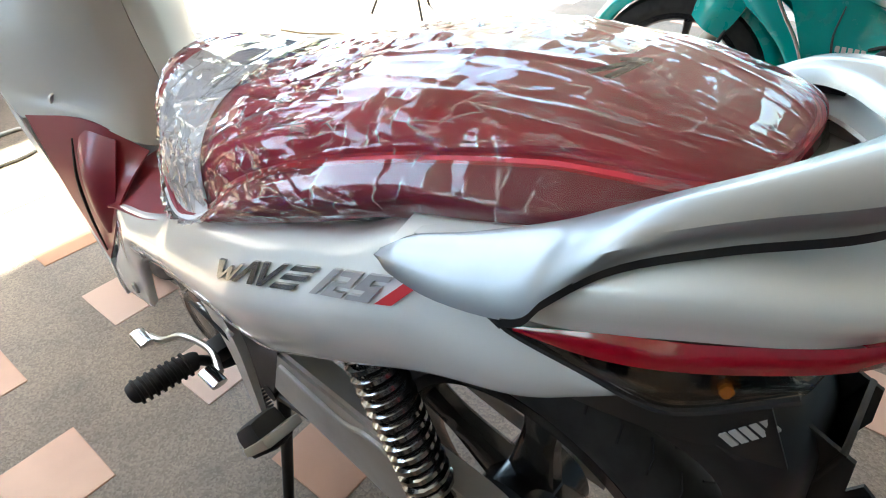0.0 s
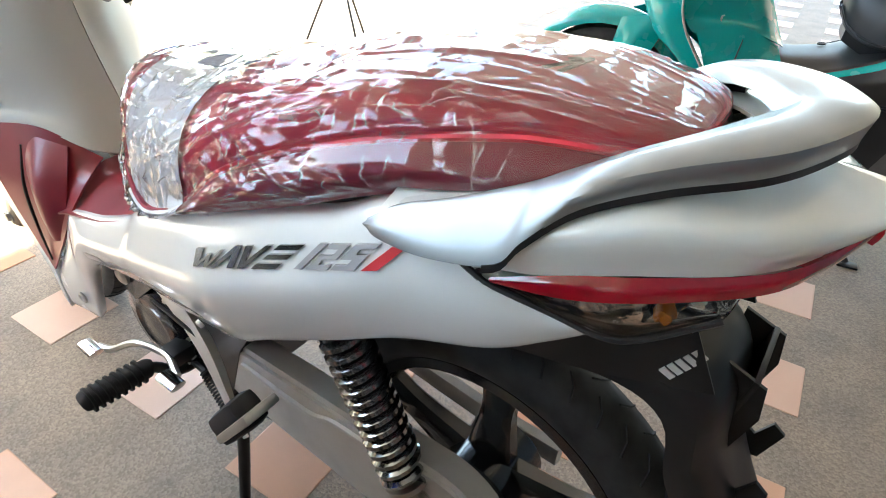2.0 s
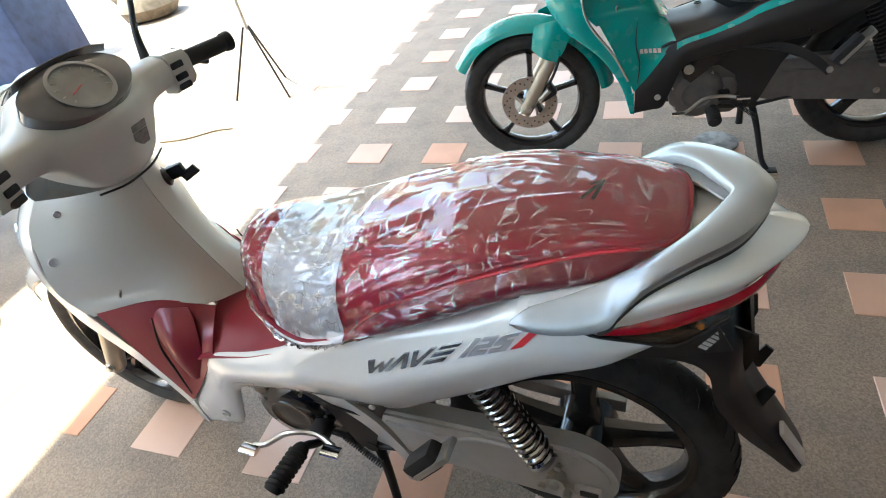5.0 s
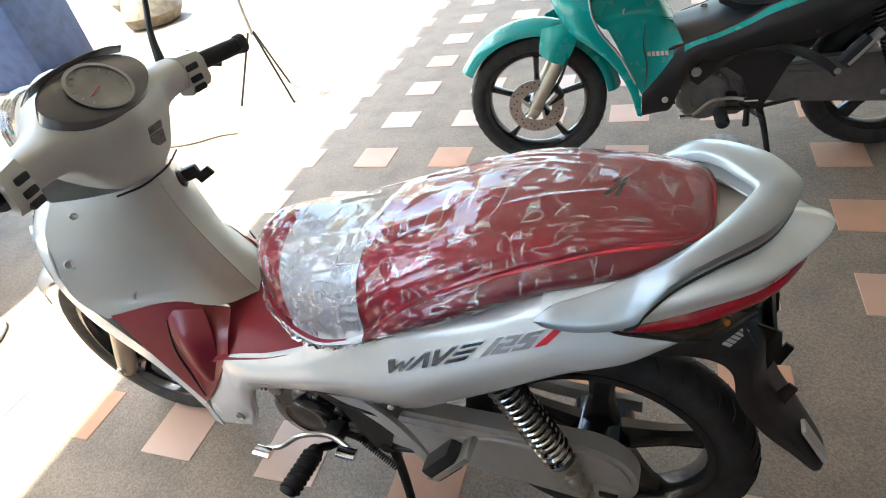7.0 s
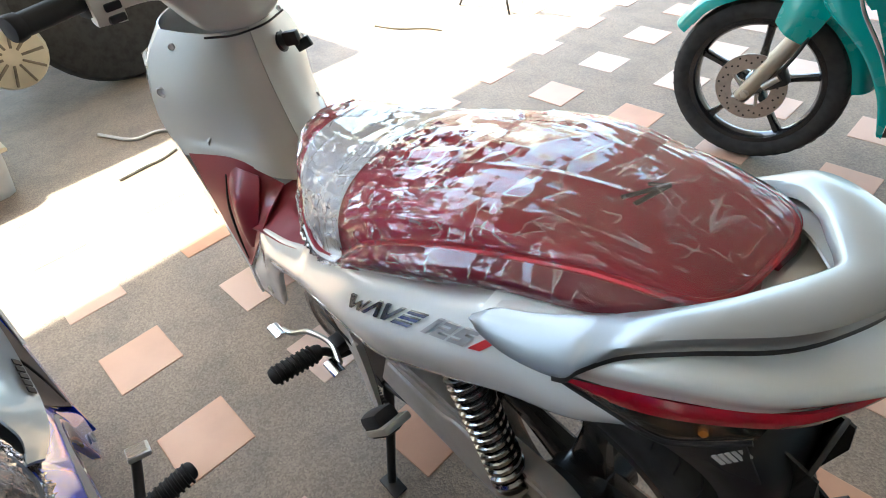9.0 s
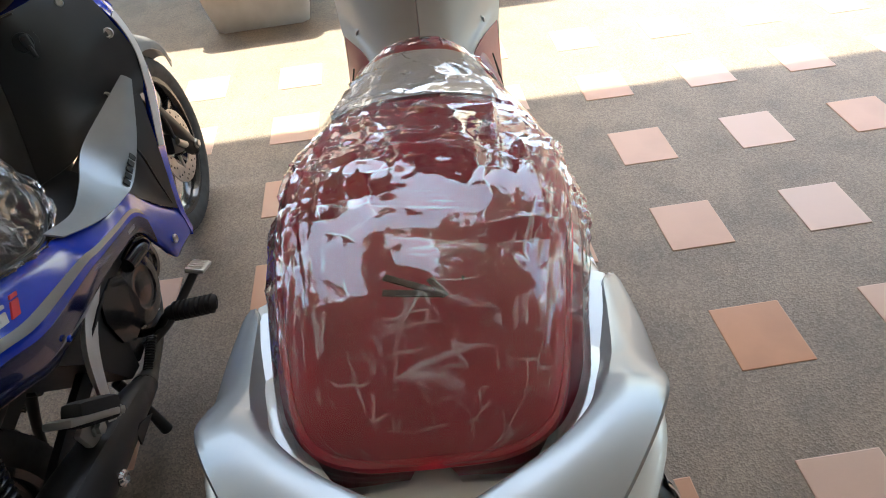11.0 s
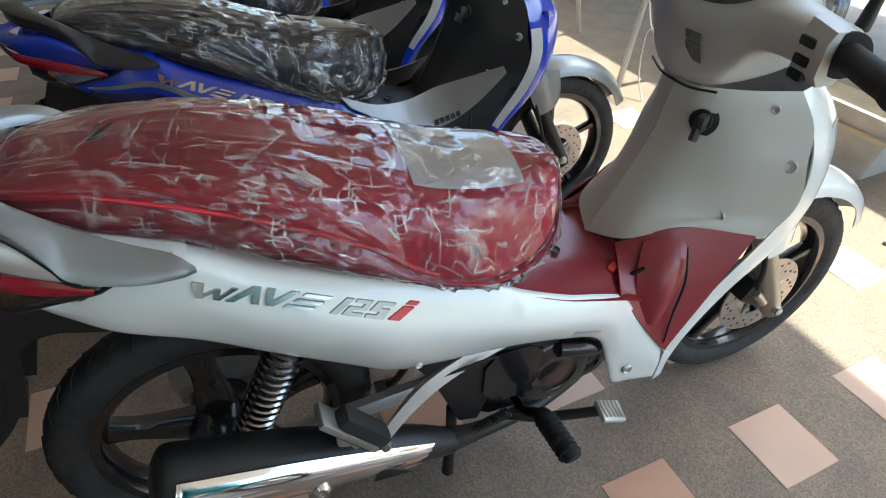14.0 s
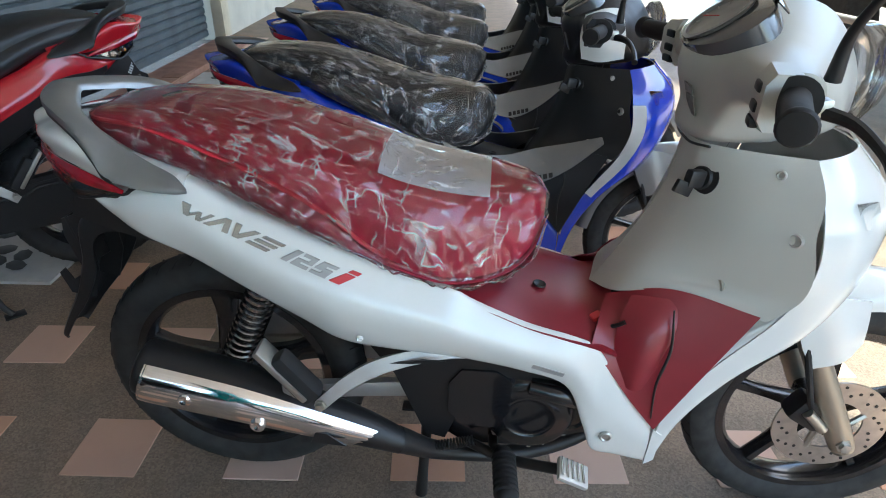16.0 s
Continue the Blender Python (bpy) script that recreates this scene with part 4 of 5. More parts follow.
    for x, z, w in ((0.27, 0.60, 0.075), (0.12, 0.645, 0.085), (-0.04, 0.665, 0.085), (-0.15, 0.685, 0.080), (-0.205, 0.660, 0.075), (-0.222, 0.58, 0.072), (-0.258, 0.50, 0.064), (-0.300, 0.432, 0.052), (-0.334, 0.378, 0.040), (-0.340, 0.368, 0.032)):
        k = 1.0 if x > -0.2 else max(0.3, 1 - (-0.2 - x) * 6)
        g.append([(x + 0.035 * k, -w, z - 0.03 * k), (x + 0.012 * k, -w * 0.96, z - 0.006 * k), (x, -w * 0.5, z + 0.004), (x, 0, z + 0.006), (x, w * 0.5, z + 0.004), (x + 0.012 * k, w * 0.96, z - 0.006 * k), (x + 0.035 * k, w, z - 0.03 * k)])
    rm = part("rear_mudguard", sheet(g, 44, 15, 0.004), black, bike, "long black rear mudguard")
    for s in (1, -1):
        part("mudguard_panel", sheet([[(0.25, s * 0.082, 0.62), (0.1, s * 0.1, 0.67), (-0.06, s * 0.105, 0.715), (-0.17, s * 0.08, 0.745)], [(0.2, s * 0.075, 0.575), (0.08, s * 0.09, 0.62), (-0.08, s * 0.092, 0.655), (-0.20, s * 0.072, 0.68)]], 6, 18, 0.003), black, rm)
    part("plate_bracket", slab([(-0.195, 0.68), (-0.235, 0.665), (-0.240, 0.63), (-0.220, 0.55), (-0.25, 0.53), (-0.262, 0.555), (-0.275, 0.545), (-0.262, 0.50), (-0.215, 0.49), (-0.19, 0.56)], 0.02, 0.024), black, rm)
    part("plate_bracket", slab([(-0.195, 0.68), (-0.235, 0.665), (-0.240, 0.63), (-0.220, 0.55), (-0.25, 0.53), (-0.262, 0.555), (-0.275, 0.545), (-0.262, 0.50), (-0.215, 0.49), (-0.19, 0.56)], -0.064, -0.06), black, rm)
    part("bracket_plate", box((0.006, 0.09, 0.05), (-0.222, -0.02, 0.645), 0.003, (0, -10, 0)), black, rm)
    part("reflector", box((0.008, 0.028, 0.085), (-0.318, 0.026, 0.425), 0.003, (0, 31, 0)), S.get("reflector", stone_white), rm, "pale strip reflector")
    plain_bars(rm, "sticker", (-0.155, 0.083, 0.690), (-0.022, -0.006, 0.034), (-0.010, -0.003, -0.007), stone_white, 5, 0.3)
    # side covers
    for s in (1, -1):
        cv = part("side_cover", solid_sheet(grid_points(cover_grid(s), 90, 30), 0.003 * s), S["body"], bike, S.get("body_label", ""))
        if detail > 1 or S.get("badge"):
            badge(bike, cv, s)
            part("badge", on_cover([(0.655, 0.487), (0.712, 0.470), (0.709, 0.460), (0.652, 0.477)], s, 0.0012), grey_letter, cv)
        for v0, v1, mat in S.get("bands", ()):
            band = COVER_FINE[6:86, v0:v1] * (1, s, 1) + np.array((0, s * 0.0016, 0))
            part("colour_band", solid_sheet(band, 0.002 * s), mat, cv)
        screw(cv, (0.805, s * 0.177, 0.325), (0, s, 0), 0.009)
        screw(cv, (0.352, s * 0.198, 0.535), (0, s, -0.3), 0.005, S["body"])
    # tail
    for s in (1, -1):
        g = [[(0.075, s * 0.168, 0.790), (0.075, s * 0.16, 0.797), (0.075, s * 0.125, 0.81)], [(0.0, s * 0.166, 0.783), (0.0, s * 0.163, 0.805), (0.0, s * 0.115, 0.822)], [(-0.06, s * 0.153, 0.787), (-0.06, s * 0.162, 0.830), (-0.06, s * 0.10, 0.846)],
             [(-0.12, s * 0.134, 0.803), (-0.125, s * 0.146, 0.854), (-0.12, s * 0.07, 0.864)], [(-0.182, s * 0.100, 0.812), (-0.190, s * 0.102, 0.850), (-0.165, s * 0.03, 0.864)],
             [(-0.218, s * 0.054, 0.812), (-0.234, s * 0.050, 0.845), (-0.19, s * 0.014, 0.862)], [(-0.241, s * 0.024, 0.828), (-0.257, s * 0.020, 0.853), (-0.205, s * 0.006, 0.865)], [(-0.247, 0, 0.833), (-0.263, 0, 0.855), (-0.208, 0, 0.866)]]
        part("tail_cowl", sheet(g, 40, 14, 0.003 * s), S["body"], bike)
        lamp = part("tail_lamp", sheet([[(-0.030, s * 0.160, 0.774), (-0.086, s * 0.147, 0.795), (-0.14, s * 0.126, 0.806), (-0.20, s * 0.086, 0.814), (-0.228, s * 0.050, 0.820), (-0.250, s * 0.0, 0.830)],
                                       [(-0.031, s * 0.161, 0.772), (-0.087, s * 0.151, 0.786), (-0.14, s * 0.131, 0.796), (-0.20, s * 0.090, 0.806), (-0.229, s * 0.052, 0.812), (-0.252, s * 0.0, 0.822)],
                                       [(-0.032, s * 0.160, 0.770), (-0.088, s * 0.150, 0.776), (-0.14, s * 0.130, 0.786), (-0.20, s * 0.089, 0.797), (-0.227, s * 0.050, 0.804), (-0.249, s * 0.0, 0.813)]], 8, 30, 0.004), S.get("lamp", red_lens), bike, "red rear lamp strip")
        part("clear_lens", sheet([[(-0.033, s * 0.159, 0.770), (-0.088, s * 0.149, 0.776), (-0.14, s * 0.129, 0.785), (-0.19, s * 0.097, 0.794)],
                                  [(-0.050, s * 0.153, 0.757), (-0.09, s * 0.149, 0.763), (-0.14, s * 0.131, 0.766), (-0.188, s * 0.101, 0.784)],
                                  [(-0.080, s * 0.148, 0.758), (-0.115, s * 0.140, 0.750), (-0.14, s * 0.129, 0.752), (-0.186, s * 0.102, 0.777)]], 8, 18, 0.0015), lens_clear, lamp, "clear indicator lens")
        part("lamp_bowl", sheet([[(-0.035, s * 0.155, 0.769), (-0.088, s * 0.136, 0.775), (-0.14, s * 0.113, 0.784), (-0.19, s * 0.087, 0.793)], [(-0.080, s * 0.142, 0.757), (-0.115, s * 0.127, 0.749), (-0.14, s * 0.112, 0.751), (-0.184, s * 0.092, 0.776)]], 6, 14, 0.002), bowl_mat, lamp)
        part("lamp_facet", both(*[slab([(x, 0.760), (x - 0.02, 0.755), (x - 0.03, 0.781), (x - 0.012, 0.777)], s * (0.128 - 0.32 * (-x - 0.075)), s * (0.1265 - 0.32 * (-x - 0.075))) for x in (-0.085, -0.118, -0.15)]), chrome, lamp)
        part("bulb", turned([(0.001, -0.009), (0.006, -0.007), (0.0085, 0), (0.006, 0.007), (0.001, 0.009)], (-0.150, s * 0.115, 0.772), (0, s, 0), 14), amber, lamp)
        part("lamp_edge", tube([(-0.020, s * 0.160, 0.777), (-0.028, s * 0.160, 0.768), (-0.080, s * 0.149, 0.757), (-0.115, s * 0.141, 0.749), (-0.14, s * 0.130, 0.751), (-0.186, s * 0.104, 0.776)], 0.0026, 22, 6), black, lamp)
        part("cowl_gap", tube([(-0.024, s * 0.163, 0.772), (0.008, s * 0.1665, 0.788), (0.035, s * 0.169, 0.787)], 0.0028, 8, 6), black, bike)
    part("tail_top", sheet([[(0.06, -0.155, 0.800), (0.06, 0, 0.815), (0.06, 0.155, 0.800)], [(-0.04, -0.150, 0.824), (-0.04, 0, 0.838), (-0.04, 0.150, 0.824)], [(-0.11, -0.100, 0.838), (-0.11, 0, 0.848), (-0.11, 0.100, 0.838)], [(-0.17, -0.055, 0.844), (-0.17, 0, 0.851), (-0.17, 0.055, 0.844)], [(-0.212, -0.012, 0.850), (-0.212, 0, 0.853), (-0.212, 0.012, 0.850)]], 18, 12, 0.003), S["body"], bike)
    # grab rail, one hoop round the tail
    half = [  # outer low, outer high, inner high, inner low edge
        [(0.082, 0.173, 0.780), (0.082, 0.172, 0.784), (0.080, 0.169, 0.785), (0.080, 0.169, 0.781)], [(0.062, 0.181, 0.781), (0.060, 0.168, 0.797), (0.058, 0.158, 0.803), (0.058, 0.154, 0.790)],
        [(0.014, 0.185, 0.787), (0.018, 0.161, 0.813), (0.014, 0.148, 0.821), (0.014, 0.142, 0.806)], [(-0.042, 0.180, 0.802), (-0.036, 0.153, 0.838), (-0.040, 0.134, 0.847), (-0.040, 0.128, 0.832)],
        [(-0.060, 0.174, 0.826), (-0.060, 0.150, 0.854), (-0.066, 0.124, 0.862), (-0.066, 0.118, 0.848)], [(-0.088, 0.158, 0.855), (-0.093, 0.150, 0.874), (-0.098, 0.108, 0.880), (-0.098, 0.103, 0.868)],
        [(-0.130, 0.130, 0.872), (-0.134, 0.126, 0.889), (-0.128, 0.077, 0.890), (-0.127, 0.073, 0.879)], [(-0.178, 0.090, 0.880), (-0.182, 0.086, 0.898), (-0.150, 0.043, 0.896), (-0.148, 0.039, 0.885)],
        [(-0.204, 0.046, 0.884), (-0.208, 0.044, 0.902), (-0.164, 0.018, 0.899), (-0.162, 0.016, 0.889)], [(-0.217, 0.0, 0.886), (-0.221, 0.0, 0.905), (-0.171, 0.0, 0.901), (-0.168, 0.0, 0.891)]]
    full = np.array(half + [[(x, -y, z) for x, y, z in row] for row in half[-2::-1]])
    P = smooth_rows(full, 90)
    rings, under = [], []
    for ol, oh, ih, il in P:
        up = np.array((0, 0, 0.0035))
        bulge = np.array((0, 0.004 * np.sign(ol[1]), 0.003))
        rings.append([ol, ol * 0.8 + oh * 0.2 + bulge * 0.7, ol * 0.5 + oh * 0.5 + bulge, ol * 0.15 + oh * 0.85 + bulge * 0.6, oh * 0.93 + ih * 0.07 + up * 0.5, oh * 0.5 + ih * 0.5 + up, oh * 0.07 + ih * 0.93 + up * 0.5, ih * 0.85 + il * 0.15, il])
        drop = np.array((0, 0, 0.006))
        under.append([ol + drop * 0.2, ol - drop, ol * 0.8 + il * 0.2 - drop, ol * 0.8 + il * 0.2 + drop * 0.2])
    gr = part("grab_rail", loft(rings, 0), S["rail"], bike, S.get("rail_label", "silver grab rail"))
    part("rail_seal", loft(under[14:-14], 0), black, gr)
    for s in (1, -1):
        fin = [(-0.034, 0.795), (-0.125, 0.843), (-0.122, 0.870), (-0.088, 0.858), (-0.066, 0.838), (-0.045, 0.806)]
        part("rail_fin", loft([[(x, s * (y - (-x) * 0.28), z) for x, z in fin] for y in (0.160, 0.148)], 0), black, gr)
    # seat
    n = 90
    rows = seat_rows(n)
    top = np.array([[seat_point(s, a) for a in np.linspace(-0.7, 0.7, 33)] for s in rows])
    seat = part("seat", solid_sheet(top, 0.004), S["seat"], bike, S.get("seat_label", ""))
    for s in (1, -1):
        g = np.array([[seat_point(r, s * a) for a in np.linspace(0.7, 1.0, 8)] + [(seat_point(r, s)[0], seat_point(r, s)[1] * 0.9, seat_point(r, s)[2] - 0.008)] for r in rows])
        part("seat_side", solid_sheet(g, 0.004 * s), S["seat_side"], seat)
    if S.get("piping"):
        k = [i for i, r in enumerate(rows) if r[0] < 0.40]
        left = [np.array(seat_point(rows[i], 0.7, 0.001)) for i in k]
        right = [np.array(seat_point(rows[i], -0.7, 0.001)) for i in k]
        part("piping", tube(left[::-1] + right, 0.0042, 0, 8), S["piping"], seat, "bright red piping")
    part("seat_base", loft([[(x, y * w, zb + 0.01 - dz) for y, dz in ((-0.85, 0), (0.85, 0), (0.7, 0.05), (-0.7, 0.05))] for x, w, zb, *_ in np.array(SEAT)[1:-1]], 0), black, seat)
    # step-through cover, inner shield, knee panels
    g = []
    for x, zc, ze in ((0.47, 0.630, 0.632), (0.52, 0.615, 0.603), (0.58, 0.592, 0.578), (0.64, 0.574, 0.553), (0.70, 0.561, 0.536), (0.76, 0.552, 0.520), (0.80, 0.56, 0.505)):
        g.append([(x, -0.163, ze), (x, -0.14, ze + 0.006), (x, -0.08, zc), (x, 0, zc + 0.004), (x, 0.08, zc), (x, 0.14, ze + 0.006), (x, 0.163, ze)])
    part("step_cover", sheet(g, 26, 25, 0.003), S["trim"], bike, S.get("trim_label", ""))
    hole = part("cover_hole", turned([(0.001, 0.0), (0.010, 0.001), (0.012, 0.003), (0.013, 0.0)], (0.665, -0.05, 0.5745), (0.15, 0, 1), 14), black, bike)
    for s in (1, -1):
        g = [[(0.888, 0, 0.862), (0.905, s * 0.05, 0.862), (0.965, s * 0.088, 0.862), (1.048, s * 0.118, 0.862)],
             [(0.880, 0, 0.805), (0.898, s * 0.052, 0.805), (0.958, s * 0.108, 0.805), (1.055, s * 0.158, 0.815)],
             [(0.864, 0, 0.750), (0.886, s * 0.058, 0.750), (0.950, s * 0.122, 0.752), (1.050, s * 0.178, 0.760)],
             [(0.838, 0, 0.690), (0.870, s * 0.064, 0.692), (0.945, s * 0.126, 0.695), (1.062, s * 0.186, 0.700)],
             [(0.810, 0, 0.635), (0.846, s * 0.070, 0.642), (0.948, s * 0.129, 0.646), (1.058, s * 0.184, 0.655)],
             [(0.785, 0, 0.590), (0.822, s * 0.075, 0.610), (0.918, s * 0.126, 0.632), (1.035, s * 0.180, 0.622)],
             [(0.768, 0, 0.560), (0.800, s * 0.078, 0.588), (0.900, s * 0.122, 0.622), (1.02, s * 0.176, 0.606)]]
        sh = part("inner_shield", sheet(g, 40, 26, 0.003 * s), S["inner"], bike, S.get("inner_label", ""))
        fine = grid_points(np.array(g, float), 60, 60)
        line = [fine[int(u * 59), int(v * 59)] + np.array((-0.0006, s * 0.0006, 0)) for u, v in ((0.02, 0.90), (0.12, 0.90), (0.22, 0.90), (0.32, 0.89), (0.38, 0.86), (0.42, 0.80), (0.47, 0.70), (0.53, 0.59), (0.60, 0.48), (0.68, 0.37), (0.77, 0.26))]
        part("shield_seam", tube(line, 0.0016, 40, 6), sticker, sh)
        screw(sh, (0.949, s * 0.131, 0.643), (-0.8, s * 0.5, 0.1), 0.010)
        screw(sh, (1.026, s * 0.170, 0.752), (-0.7, s * 0.6, 0.1), 0.009, case_grey)
        screw(sh, (1.000, s * 0.122, 0.838), (-0.7, s * 0.6, 0.1), 0.006, case_grey)
        g = [[(0.785, s * 0.070, 0.575), (0.88, s * 0.117, 0.622), (1.012, s * 0.172, 0.612)], [(0.768, s * 0.115, 0.550), (0.862, s * 0.150, 0.520), (0.955, s * 0.176, 0.500)], [(0.752, s * 0.155, 0.522), (0.83, s * 0.168, 0.420), (0.888, s * 0.174, 0.352)]]
        kp = part("knee_panel", sheet(g, 22, 22, 0.003 * s), S.get("knee", S["trim"]), bike, S.get("trim_label", ""))
        g = [[(0.822, s * 0.102, 0.596), (0.856, s * 0.116, 0.602), (0.892, s * 0.126, 0.606)], [(0.802, s * 0.128, 0.552), (0.848, s * 0.156, 0.556), (0.892, s * 0.148, 0.560)], [(0.800, s * 0.148, 0.500), (0.838, s * 0.170, 0.495), (0.872, s * 0.162, 0.500)], [(0.818, s * 0.160, 0.445), (0.836, s * 0.168, 0.437), (0.852, s * 0.168, 0.442)]]
        if S.get("side_trim"):
            g = [[(0.500, s * 0.158, 0.640), (0.600, s * 0.150, 0.602), (0.700, s * 0.124, 0.592), (0.800, s * 0.106, 0.612), (0.900, s * 0.132, 0.640), (0.985, s * 0.168, 0.672)],
                 [(0.510, s * 0.166, 0.626), (0.610, s * 0.164, 0.577), (0.710, s * 0.146, 0.560), (0.805, s * 0.144, 0.565), (0.900, s * 0.160, 0.606), (0.988, s * 0.176, 0.664)],
                 [(0.520, s * 0.171, 0.612), (0.625, s * 0.174, 0.556), (0.720, s * 0.173, 0.525), (0.800, s * 0.171, 0.518), (0.895, s * 0.177, 0.570), (0.990, s * 0.182, 0.655)]]
            st = part("side_trim", sheet(g, 14, 44, 0.004 * s), S["side_trim"], bike, "silver grey trim panel")
            plain_bars(st, "marking", (0.770, s * 0.1735, 0.522), (0.085, s * 0.002, 0.022), (-0.002, -s * 0.006, 0.014), black, 5, 0.3)
        elif S.get("knee_pad", True):
            part("knee_pad", sheet(g, 18, 14, 0.004 * s), S["trim"], kp)
        if S.get("mark_bars") and not S.get("side_trim"):
            plain_bars(kp, "marking", (0.80, s * 0.1605, 0.487), (0.075, s * 0.004, 0.004), (0.002, -s * 0.006, 0.014), S["mark_bars"], 5, 0.3)
        # black tube draws the deep shadow between knee panel and leg shield
        part("panel_gap_shade", tube([(0.882, s * 0.150, 0.60), (0.886, s * 0.168, 0.53), (0.872, s * 0.178, 0.46), (0.878, s * 0.177, 0.38)], [0.0015, 0.0028, 0.0026, 0.0015], 16, 8), black, kp)
        g = [[(1.048, s * 0.118, 0.862), (1.09, s * 0.105, 0.868), (1.135, s * 0.06, 0.872), (1.145, 0, 0.872)], [(1.056, s * 0.172, 0.790), (1.125, s * 0.150, 0.79), (1.20, s * 0.085, 0.79), (1.215, 0, 0.79)], [(1.063, s * 0.187, 0.700), (1.135, s * 0.166, 0.69), (1.195, s * 0.10, 0.69), (1.21, 0, 0.69)],
             [(1.035, s * 0.181, 0.612), (1.085, s * 0.178, 0.585), (1.12, s * 0.145, 0.58), (1.13, s * 0.125, 0.58)], [(0.958, s * 0.178, 0.502), (0.992, s * 0.178, 0.480), (1.00, s * 0.155, 0.48), (0.99, s * 0.14, 0.48)], [(0.905, s * 0.176, 0.40), (0.928, s * 0.177, 0.375), (0.935, s * 0.160, 0.375), (0.925, s * 0.15, 0.375)], [(0.884, s * 0.174, 0.266), (0.897, s * 0.174, 0.264), (0.90, s * 0.162, 0.268), (0.893, s * 0.152, 0.27)]]
        if S.get("edge_band"):
            band = grid_points(np.array(g, float), 41, 22)[8:28, 0:5] + np.array((-0.001, s * 0.0035, 0))
            part("edge_band", solid_sheet(band, 0.002 * -s), S["edge_band"], bike, "white band along the front cover's edge")
        if S.get("stripe"):
            part("stripe", tube([(1.060, s * 0.178, 0.80), (1.066, s * 0.193, 0.70), (1.040, s * 0.186, 0.612), (0.963, s * 0.183, 0.502), (0.910, s * 0.181, 0.40)], 0.008, 24, 8, 0.4), S["stripe"], bike, "white stripe")
        fc = part("front_cover", sheet(g, 40, 22, 0.003 * -s), S["front"], bike, S.get("front_label", ""))
        part("indicator_lens", sheet([[(1.105, s * 0.158, 0.812), (1.15, s * 0.130, 0.806)], [(1.130, s * 0.158, 0.770), (1.175, s * 0.122, 0.764)]], 5, 5, 0.004 * -s), lens_clear, fc)
        part("lower_shield_tip", slab([(0.885, 0.262), (0.902, 0.275), (0.905, 0.34), (0.888, 0.35)], s * 0.168, s * 0.178), S["front"], bike)
    part("nose", sheet([[(1.145, -0.03, 0.875), (1.15, 0, 0.877), (1.145, 0.03, 0.875)], [(1.205, -0.05, 0.80), (1.222, 0, 0.80), (1.205, 0.05, 0.80)], [(1.20, -0.06, 0.70), (1.218, 0, 0.70), (1.20, 0.06, 0.70)], [(1.12, -0.1, 0.60), (1.13, 0, 0.60), (1.12, 0.1, 0.60)]], 16, 10, 0.004), S["front"], bike)
    # ignition lock with its key, luggage hook
    lock = part("ignition_lock", turned([(0.030, -0.004), (0.029, 0.002), (0.020, 0.004), (0.018, 0.010), (0.004, 0.010)], (0.908, -0.062, 0.806), (-0.75, -0.55, 0.25), 22), black, bike)
    part("key", box((0.036, 0.016, 0.030), (0.888, -0.083, 0.812), 0.006, (0, 10, 30)), black, lock)
    part("key_tag", box((0.040, 0.008, 0.022), (0.868, -0.096, 0.800), 0.003, (0, 25, 30)), black, lock)
    if S.get("hook"):
        part("luggage_hook", box((0.022, 0.016, 0.030), (0.768, -0.100, 0.538), 0.005, (10, -20, 25)), red_plastic, bike, "red plastic luggage hook")
        part("hook_clip", tube([(0.775, -0.108, 0.53), (0.795, -0.128, 0.545), (0.81, -0.136, 0.56)], 0.004, 8, 8), black, bike)
    # handlebar cover, meter, grips
    def ring(y, pts):
        q = np.array(pts)
        q = smooth_rows(np.concatenate([q[-2:], q, q[:3]]), 6 * (len(pts) + 4) + 1)[12:12 + 6 * len(pts)]
        return [(x, y, z) for x, z in q]
    c0 = [(0.888, 0.862), (0.866, 0.925), (0.852, 0.985), (0.885, 1.022), (0.960, 1.078), (1.06, 1.06), (1.125, 0.965), (1.10, 0.878)]
    c1 = [(0.905, 0.872), (0.884, 0.925), (0.870, 0.985), (0.895, 1.015), (0.958, 1.058), (1.035, 1.035), (1.085, 0.955), (1.06, 0.888)]
    c2 = [(0.912, 0.948), (0.896, 0.962), (0.890, 0.990), (0.902, 1.012), (0.950, 1.022), (0.995, 1.003), (1.008, 0.972), (0.975, 0.948)]
    c3 = [(0.912, 0.950), (0.900, 0.965), (0.898, 0.990), (0.908, 1.008), (0.935, 1.012), (0.958, 1.0), (0.962, 0.975), (0.94, 0.952)]
    bar = part("handlebar_cover", loft([ring(-0.235, c3), ring(-0.135, c2), ring(-0.100, [(0.5 * a[0] + 0.5 * b[0], 0.5 * a[1] + 0.5 * b[1]) for a, b in zip(c1, c2)]), ring(-0.068, c1), ring(0, c0), ring(0.068, c1), ring(0.100, [(0.5 * a[0] + 0.5 * b[0], 0.5 * a[1] + 0.5 * b[1]) for a, b in zip(c1, c2)]), ring(0.135, c2), ring(0.235, c3)], 40), S["inner"], bike, S.get("bar_label", ""))
    part("column_seam", tube([(0.898, -0.085, 0.866), (0.885, -0.04, 0.858), (0.884, 0, 0.856), (0.885, 0.04, 0.858), (0.898, 0.085, 0.866)], 0.0022, 14, 6), black, bar)
    mm = pose(0.858, 0, 0.998, 0, -37, 0)
    def on_meter(pts, h):
        return [tuple(mm @ Vector((a, b, h))) for a, b in pts]
    oval = [(0.064 + 0.064 * math.cos(t), 0.112 * math.sin(t) * (1 + 0.1 * math.cos(t))) for t in np.linspace(0, 2 * np.pi, 36, endpoint=False)]
